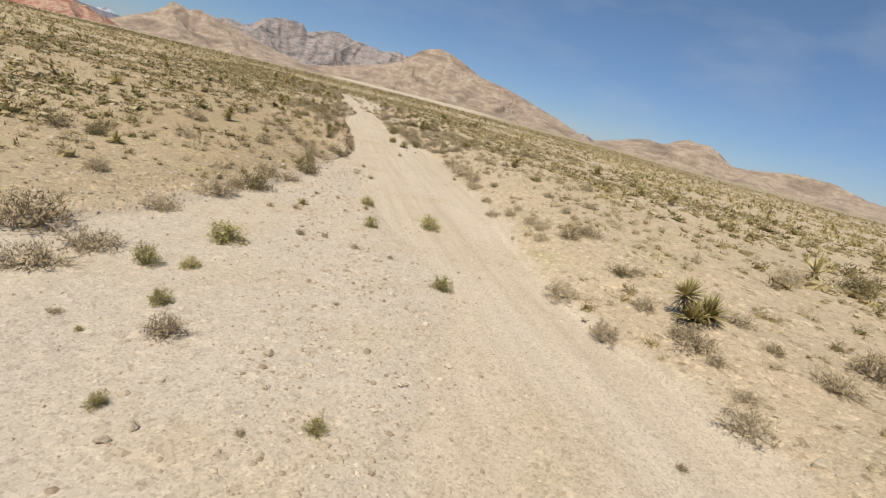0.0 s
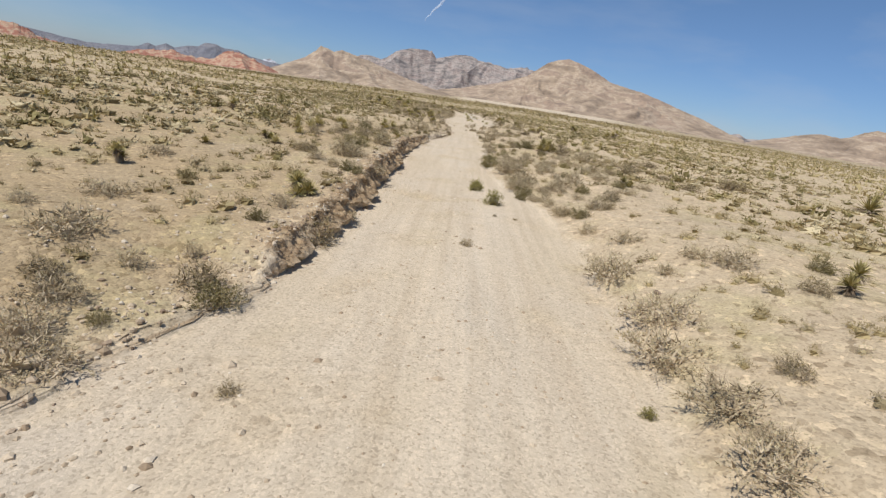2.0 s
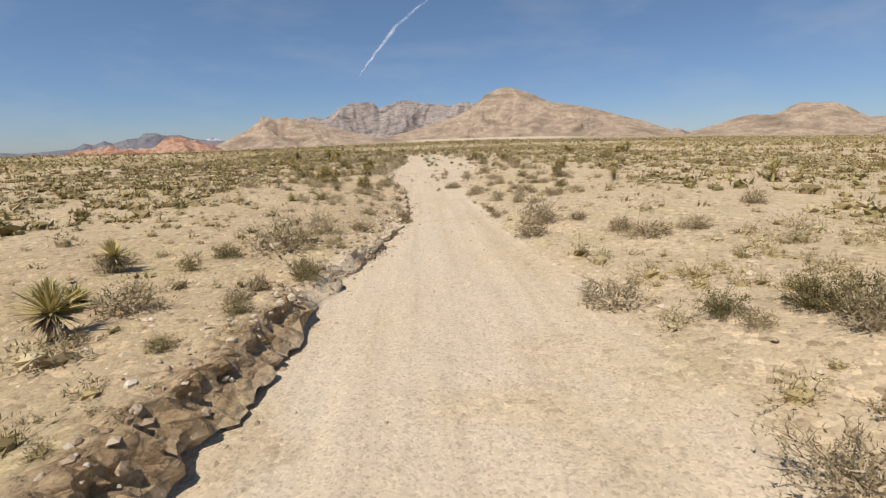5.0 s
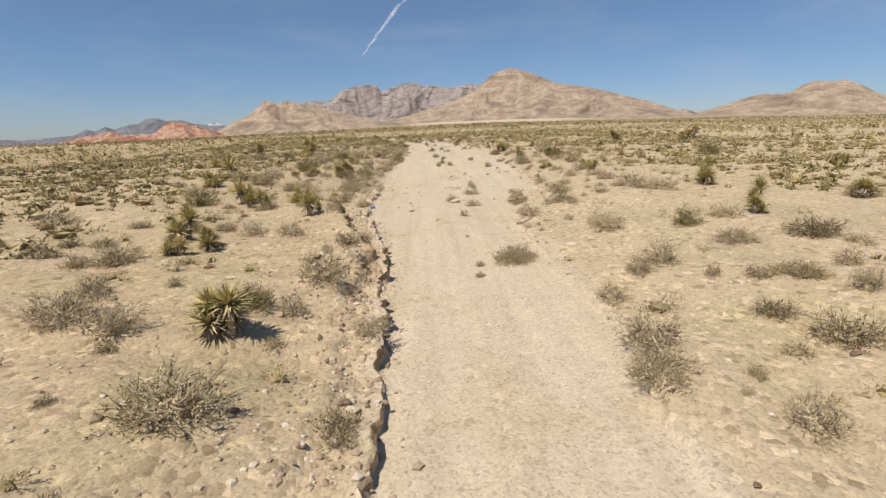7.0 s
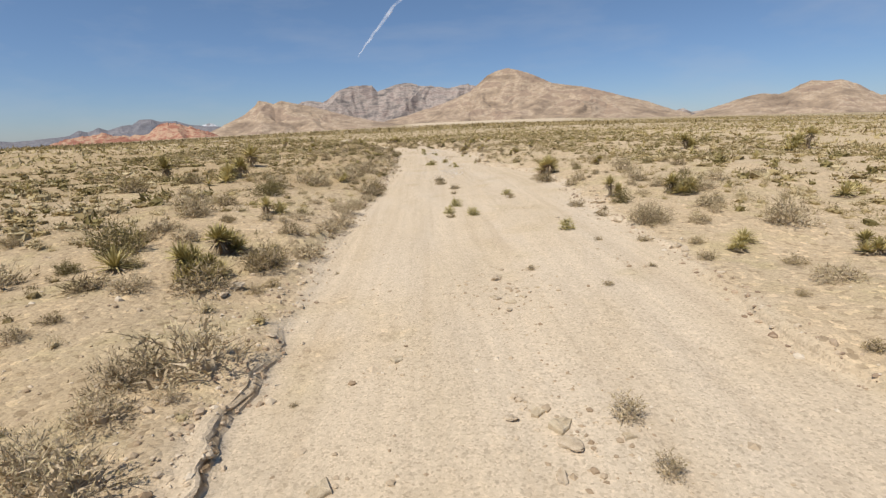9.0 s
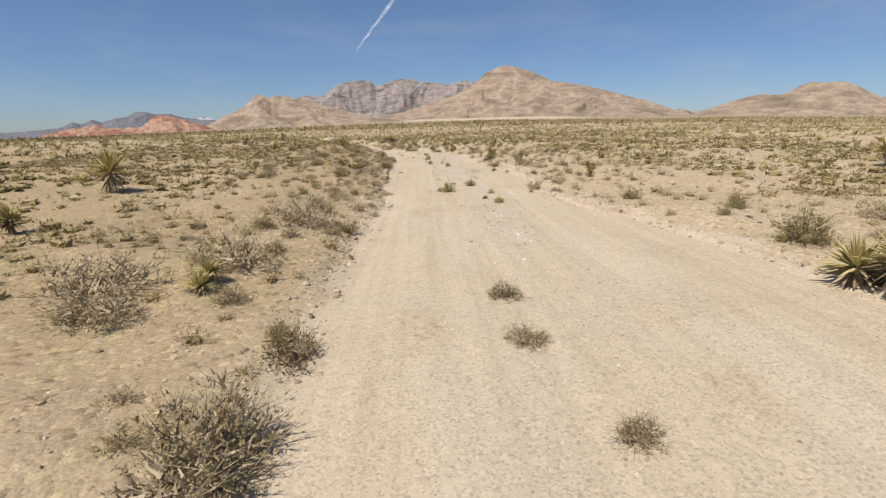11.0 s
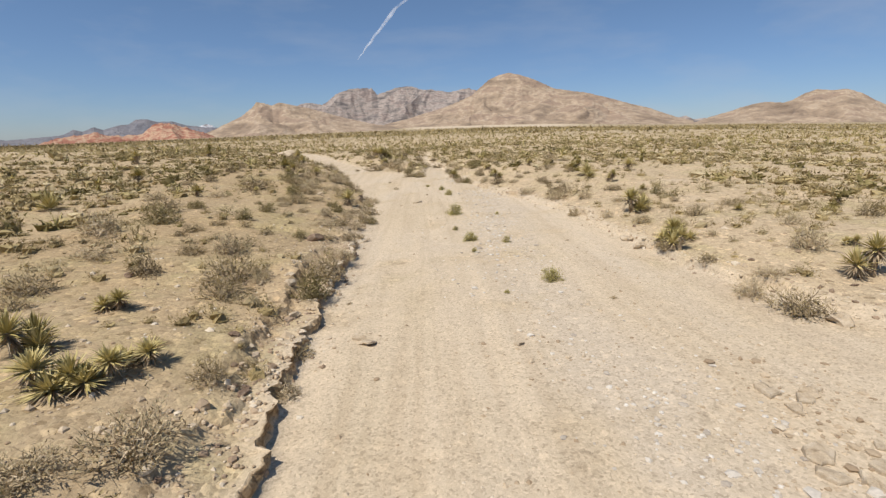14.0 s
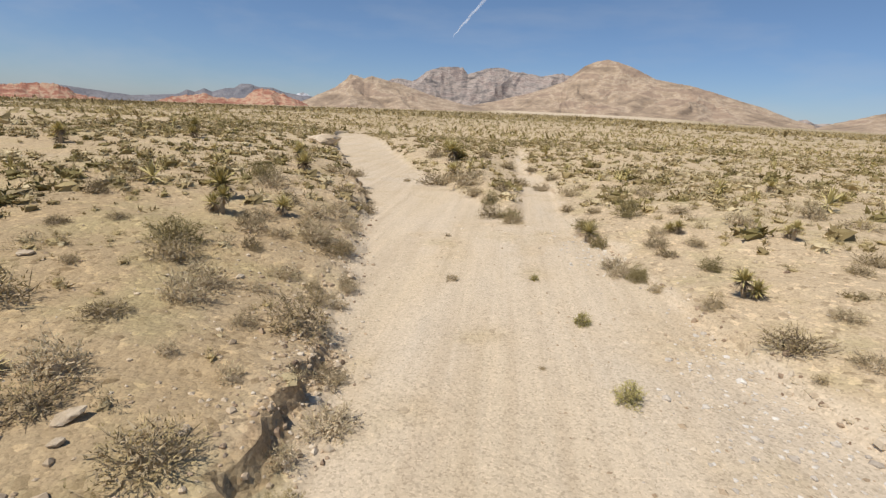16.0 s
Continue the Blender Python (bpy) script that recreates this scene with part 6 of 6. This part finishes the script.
STONE_SPOTS += [(7.15, 112.41, 0.42), (-3.47, 109.35, 0.22), (2.92, 130.03, 0.18), (3.68, 130.10, 0.15), (2.43, 130.21, 0.11), (2.10, 131.06, 0.11), (1.82, 131.71, 0.11),
    (-1.40, 133.16, 0.42), (-1.70, 133.40, 0.21), (-3.03, 139.52, 0.18), (2.02, 139.74, 0.34), (-2.91, 140.59, 0.44), (1.24, 141.89, 0.34), (-2.68,
    142.68, 0.26), (-2.26, 142.89, 0.45), (-3.20, 142.98, 0.31), (6.06, 146.97, 0.42), (-1.40, 147.59, 0.35), (-2.77, 148.51, 0.31), (-3.28, 149.94,
    0.27), (-3.40, 150.43, 0.25), (5.25, 152.22, 0.39), (5.29, 153.16, 0.43), (3.73, 153.60, 0.18), (1.75, 155.72, 0.15),
    (-5.13, 162.84, 0.17), (-5.31, 163.18, 0.35), (-4.18, 163.40, 0.18), (-10.03, 167.12, 0.33), (-15.80, 198.09, 2.80)]
SLAB_SPOTS = [(3.62, 84.90, 0.57), (3.47, 84.19, 0.38), (4.72, 84.94, 0.57), (4.19, 84.49, 0.35), (4.55, 85.34, 0.34), (2.07, 95.04, 0.90), (2.74,
    94.69, 0.53), (0.05, 97.02, 0.61), (-0.58, 94.40, 0.69), (2.19, 99.03, 0.67), (1.88, 95.38, 0.63), (4.98, 89.75, 0.28), (2.49, 90.87, 0.18),
    (-0.16, 89.40, 0.34), (-1.84, 92.56, 0.56), (2.25, 100.68, 0.45), (1.93, 99.30, 0.53), (2.50, 99.25, 0.47), (1.29, 100.20, 0.21), (2.89, 99.74,
    0.38), (-3.86, 100.18, 0.40), (5.32, 101.24, 0.20), (3.70, 145.30, 0.50), (3.95, 145.10, 0.42), (4.20, 145.20, 0.38), (3.80, 144.90, 0.40), (4.26, 145.29, 0.27), (3.42, 144.20, 0.48), (3.30, 143.90, 0.36), (3.62, 143.80, 0.45), (3.85, 143.95, 0.4), (4.10,
    144.25, 0.23), (1.07, 147.05, 0.35), (-1.56, 147.78, 0.43), (1.61, 135.62, 0.34), (1.99, 139.73, 0.31), (3.45, 141.78, 0.53), (-1.80, 135.16,
    0.33), (1.49, 136.91, 0.23), (-0.67, 163.36, 0.64), (2.83, 163.82, 0.30)]
LITTER_SPOTS = [(-1.74, 90.19, 0.20)]
for x, y, w in STONE_SPOTS:
    stone(x, y, w)
stone(-3.60, 154.04, 0.55, False)
count = 0
while count < 230:
    y = float(RNG.uniform(22, 176))
    left, right = float(LEFT_EDGE(y)), float(RIGHT_EDGE(y))
    d = float(RNG.exponential(1.3))
    x = left - 0.1 - d if RNG.uniform() < 0.68 else right + 0.1 + d
    stone(x, y, min(0.24, float(RNG.lognormal(math.log(0.12), 0.4))), RNG.uniform() < 0.45)
    count += 1


def clod_shapes():
    shapes = []
    for k in range(5):
        ring = [(math.cos(q), math.sin(q)) for q in np.arange(5) * 1.2566]
        v = np.array([(0, 0, 0.5)] + [(0.45 * p, 0.45 * q, 0.22) for p, q in ring] + [(0.5 * p, 0.5 * q, -0.22) for p, q in ring] + [(0, 0, -0.5)])
        v = v * RNG.uniform(0.65, 1.25, (12, 1)) * RNG.uniform(0.7, 1.2, 3)
        t = []
        for q in range(5):
            n = (q + 1) % 5
            t += [(0, 1 + q, 1 + n), (1 + q, 6 + q, 6 + n), (1 + q, 6 + n, 1 + n), (6 + q, 11, 6 + n)]
        shapes.append((v, np.array(t)))
    return shapes


def pebble_field(name, label, n, box, inside, sizes):
    base = []
    for k in range(4):
        v = np.array([(1, 0, 0), (-1, 0, 0), (0, 1, 0), (0, -1, 0), (0, 0, 0.7), (0, 0, -0.5)], float) * 0.5 * RNG.uniform(0.6, 1.2, (6, 3))
        t = np.array([(0, 2, 4), (2, 1, 4), (1, 3, 4), (3, 0, 4), (2, 0, 5), (1, 2, 5), (3, 1, 5), (0, 3, 5)])
        base.append((v, t))
    x, y = RNG.uniform(box[0], box[1], n), RNG.uniform(box[2], box[3], n)
    d = np.maximum(LEFT_EDGE(y) - x, x - RIGHT_EDGE(y))
    bars = fractal(x * 0.5, y * 0.12, 91, 3)
    stony = ((x < BAR_EDGE(y)) & (y < 24)) | ((np.abs(x - 2.4) < 1.3) & (y > 122) & (y < 170))
    ok = (d < -0.05) & (bars + 0.22 * stony + RNG.normal(size=n) * 0.12 > 0.12) if inside else (d > 0.05) & (bars > -0.25) & (d < RNG.exponential(4.5, n))
    x, y = x[ok], y[ok]
    size = RNG.lognormal(math.log(sizes[0]), sizes[1], len(x))
    ob = mesh_object(name, *copies(base, x, y, size, RNG.uniform(0.6, 1.0, len(x)), 0.0), M_PEBBLE)
    return tagged(ob, label, "gravel", kind="stuff")


# ---- slabs and litter ----
def rock_slab(x, y, w, lean):
    """A broken bed of pale caliche: uneven sides, a bevelled top edge."""
    n = 9
    a = np.sort(RNG.uniform(0, 2 * math.pi, n) * 0.35 + np.arange(n) * 2 * math.pi / n * 0.65)
    r = 0.5 * RNG.uniform(0.7, 1.15, n)
    ring = np.stack([r * np.cos(a), r * np.sin(a) * RNG.uniform(0.5, 0.8)], 1)
    t = min(0.09, 0.16 * w) / w
    lift = RNG.normal(size=n) * 0.12 * t
    v = np.concatenate([np.c_[ring * 0.97, np.full(n, -t)], np.c_[ring, t * 0.45 + lift], np.c_[ring * 0.9, t * 0.8 + lift], np.c_[ring * 0.45, t * 0.9 + lift * 1.5], [[0, 0, t * 0.85]]])
    tris = []
    for q in range(n):
        p = (q + 1) % n
        for k in (0, n, 2 * n):
            tris += [(k + q, k + p, k + p + n), (k + q, k + p + n, k + q + n)]
        tris.append((3 * n + q, 3 * n + p, 4 * n))
    ob = mesh_object("rock_slab", v, np.array(tris), M_CRUST if y < 110 else M_STONE)
    ob.matrix_basis = Matrix.LocRotScale((x, y, ground_at(x, y) + 0.005), Euler((RNG.normal() * 0.09, lean, RNG.uniform(0, 6.28))), (w, w, w))
    return tagged(ob, "flat slab of pale broken caliche in the wash", "stone", "pale rock slabs")


for x, y, w in SLAB_SPOTS:
    rock_slab(x, y, w * (0.45 if y < 110 else 0.8), -0.05)


def crust_chips():
    """Thin broken flakes of the soil crust along the lip of the wash."""
    shapes = []
    for k in range(6):
        n = 7
        a = np.arange(n) * 2 * math.pi / n + RNG.normal(size=n) * 0.22
        r = 0.5 * RNG.uniform(0.65, 1.1, n)
        ring = np.stack([r * np.cos(a) * RNG.uniform(0.35, 0.7), r * np.sin(a)], 1)
        v = np.concatenate([np.c_[ring * 0.9, np.full(n, -0.14)], np.c_[ring, RNG.normal(size=n) * 0.012 + 0.05], np.c_[ring * 0.75, np.full(n, 0.09)], [[0, 0, 0.1]]])
        t = []
        for q in range(n):
            p = (q + 1) % n
            for b in (0, n):
                t += [(b + q, b + p, b + p + n), (b + q, b + p + n, b + q + n)]
            t.append((2 * n + q, 2 * n + p, 3 * n))
        shapes.append((v, np.array(t)))
    y = np.concatenate([RNG.uniform(y0, y1, many) for y0, y1, many in ((66, 77, 60), (77, 86, 170), (86, 92, 50), (100, 124, 90), (126, 168, 260), (2, 9, 40))])
    x = RIGHT_EDGE(y) + 0.05 + np.abs(RNG.normal(size=len(y))) * np.where(y < 124, 0.7, 0.3)
    size = np.clip(RNG.lognormal(math.log(0.12), 0.5, len(y)), 0.05, 0.38)
    ob = mesh_object("crust_chips", *copies(shapes, x, y, size, RNG.uniform(0.6, 1.1, len(y)), 0.0), M_CRUST)
    return tagged(ob, "thin broken flakes of hardened tan soil crust", "rubble", kind="stuff")


crust_chips()


def litter(x, y, w):
    """A crumpled blue plastic scrap."""
    bm = bmesh.new()
    bmesh.ops.create_icosphere(bm, subdivisions=2, radius=0.5)
    for v in bm.verts:
        q = 0.7 + 0.7 * noise.noise(v.co * 4.0) + 0.3 * noise.noise(v.co * 11.0)
        v.co = Vector((v.co.x * q * 1.3, v.co.y * q, v.co.z * q * 0.6))
    me = bpy.data.meshes.new("plastic_scrap")
    bm.to_mesh(me)
    bm.free()
    m, nodes, links, shader = material("blue_plastic", 0.4)
    tone = noise_node(nodes, links, place_node(nodes, links), 6, 3)
    links.new(ramp_node(nodes, links, tone, [(0.3, (0.02, 0.09, 0.40)), (0.7, (0.07, 0.22, 0.62))]), shader.inputs["Base Color"])
    me.materials.append(m)
    ob = new("plastic_scrap", me)
    ob.matrix_basis = Matrix.LocRotScale((x, y, ground_at(x, y) + 0.15 * w), Euler((0.1, 0.1, 0.6)), (w, w, w))
    return tagged(ob, "crumpled blue plastic scrap caught at the bank", "litter")


for x, y, w in LITTER_SPOTS:
    litter(x, y, w)


pebble_field("wash_gravel", "loose pale gravel on the bed of the wash", 60000, (-9, 9, -2, 190), True, (0.045, 0.45))


def bar_cobbles(name, label, n, ys, centre, half, mat):
    """Cobbles of a gravel bar inside the wash."""
    y = RNG.uniform(*ys, n)
    x = centre(y) + RNG.normal(size=n) * half
    ok = (x > LEFT_EDGE(y) + 0.1) & (x < RIGHT_EDGE(y) - 0.1) & (fractal(x * 0.6, y * 0.2, 97, 3) + RNG.normal(size=n) * 0.2 > -0.1)
    x, y = x[ok], y[ok]
    size = np.clip(RNG.lognormal(math.log(0.05), 0.5, len(x)), 0.02, 0.2)
    ob = mesh_object(name, *copies(clod_shapes()[:3], x, y, size, RNG.uniform(0.4, 0.8, len(x)), 0.0), mat)
    return tagged(ob, label, "gravel", kind="stuff")


bar_cobbles("bar_cobbles", "grey-tan cobbles on the gravel bar", 5000, (-2, 24), lambda y: BAR_EDGE(y) - 1.8, 1.3, M_PEBBLE)
bar_cobbles("streak_cobbles", "pale cobbles in a streak along the wash", 5500, (122, 176), lambda y: 2.4 + 0.35 * np.sin(y * 0.2) + 1.2 * fractal(y * 0.25, y * 0, 33, 3), 0.7, M_PALE_PEBBLE)
pebble_field("terrace_gravel", "small stones strewn over the terrace soil", 80000, (-11, 14, -2, 190), False, (0.05, 0.5))


def strewn_stones():
    """Fist-sized stones on the soil along the left bank."""
    n = 17000
    y = RNG.uniform(4, 178, n)
    d = 0.1 + RNG.exponential(1.3, n)
    thick = 0.25 + 0.6 * soft_step((y - 120) / 4) * soft_step((146 - y) / 4) + 0.75 * soft_step((34 - y) / 8) + 0.75 * soft_step((y - 122) / 8) + 0.5 * soft_step((y - 60) / 6) * soft_step((104 - y) / 8)
    ok = RNG.uniform(0, 1, n) < thick * np.clip(0.6 + 1.2 * fractal(y * 0.4, d * 0.6, 95, 3), 0, 1)
    y, d = y[ok], d[ok]
    size = np.clip(RNG.lognormal(math.log(0.06), 0.45, len(y)), 0.03, 0.2)
    ob = mesh_object("strewn_stones", *copies(clod_shapes(), LEFT_EDGE(y) - d, y, size, RNG.uniform(0.5, 0.9, len(y)), 0.0), M_PEBBLE)
    return tagged(ob, "fist-sized stones strewn along the bank", "stones", kind="stuff")


def bank_rubble():
    """Stones and clods in and under the cut banks."""
    n = 13000
    y = RNG.uniform(10, 186, n)
    d = RNG.normal(0.30, 0.34, n)
    cut = LEFT_CUT(y) + UPPER_CUT(y)
    ok = (RNG.uniform(0, 1, n) < 0.12 + 0.9 * np.clip(cut, 0, 0.4) - 0.28 * (cut > 0.6) + 0.4 * soft_step((y - 63) / 4) * soft_step((92 - y) / 4)) & (d > -0.45)
    y, d = y[ok], d[ok]
    x = LEFT_EDGE(y) - d
    y2 = RNG.uniform(82, 176, 1500)
    x2 = RIGHT_EDGE(y2) + RNG.normal(0.10, 0.22, 1500)
    x, y = np.append(x, x2), np.append(y, y2)
    size = RNG.lognormal(math.log(0.06), 0.45, len(x))
    ob = mesh_object("bank_rubble", *copies(clod_shapes(), x, y, np.clip(size, 0.025, 0.2), RNG.uniform(0.8, 1.2, len(x)), 0.0), M_BANK_STONE)
    return tagged(ob, "stones and clods fallen from the cut banks", "rubble", kind="stuff")


def slab_rubble():
    """Broken bits lying round the slabs in the wash."""
    spots = np.array(SLAB_SPOTS)
    pick = RNG.integers(0, len(spots), 900)
    x = spots[pick, 0] + RNG.normal(size=900) * 0.45
    y = spots[pick, 1] + RNG.normal(size=900) * 0.6
    size = np.clip(RNG.lognormal(math.log(0.055), 0.5, 900), 0.025, 0.16)
    ob = mesh_object("slab_rubble", *copies(clod_shapes(), x, y, size, RNG.uniform(0.4, 0.8, 900), 0.0), M_PEBBLE)
    return tagged(ob, "broken bits of pale rock round the slabs", "rubble", kind="stuff")


bank_rubble()
strewn_stones()
slab_rubble()


# ---- contrail ----
def contrail():
    n, sides = 90, 8
    f = np.linspace(0, 1, n)
    az = np.interp(f, (0, 0.3, 0.6, 1), (-6.75, -4.95, -2.5, 1.9))
    el = np.interp(f, (0, 0.3, 0.6, 1), (7.75, 10.0, 12.6, 15.9))
    az = az + 0.26 * fractal(f * 11, f * 0, 171, 4)
    dist = 4200.0
    c = np.stack([dist * np.sin(np.radians(az)), 80 + dist * np.cos(np.radians(az)), dist * np.tan(np.radians(el))], 1)
    wide = 2 + 8 * soft_step(f / 0.3) * (1 - 0.5 * soft_step((f - 0.5) / 0.3)) + 8 * value_noise(f * 11, f * 0, 173) * soft_step(f * 4)
    a = np.linspace(0, 2 * math.pi, sides, endpoint=False)
    v = np.concatenate([c[:, None, :] + np.stack([wide[:, None] * np.cos(a), wide[:, None] * np.sin(a) * 0.9, wide[:, None] * np.sin(a)], -1)], 0).reshape(-1, 3)
    t = []
    for j in range(n - 1):
        for q in range(sides):
            t.append((j * sides + q, j * sides + (q + 1) % sides, (j + 1) * sides + (q + 1) % sides, (j + 1) * sides + q))
    m, nodes, links, shader = material("ice_cloud", 1.0)
    shader.inputs["Base Color"].default_value = (0.95, 0.95, 0.95, 1)
    vec = place_node(nodes, links)
    n1 = noise_node(nodes, links, vec, 0.009, 5, 0.65)
    links.new(range_node(nodes, links, n1, 0.36, 0.66, 0.02, 0.26), shader.inputs["Alpha"])
    ob = mesh_object("contrail", v, t, m, smooth=True)
    return tagged(ob, "thin white aircraft trail breaking up in blue sky", "cloud")


contrail()
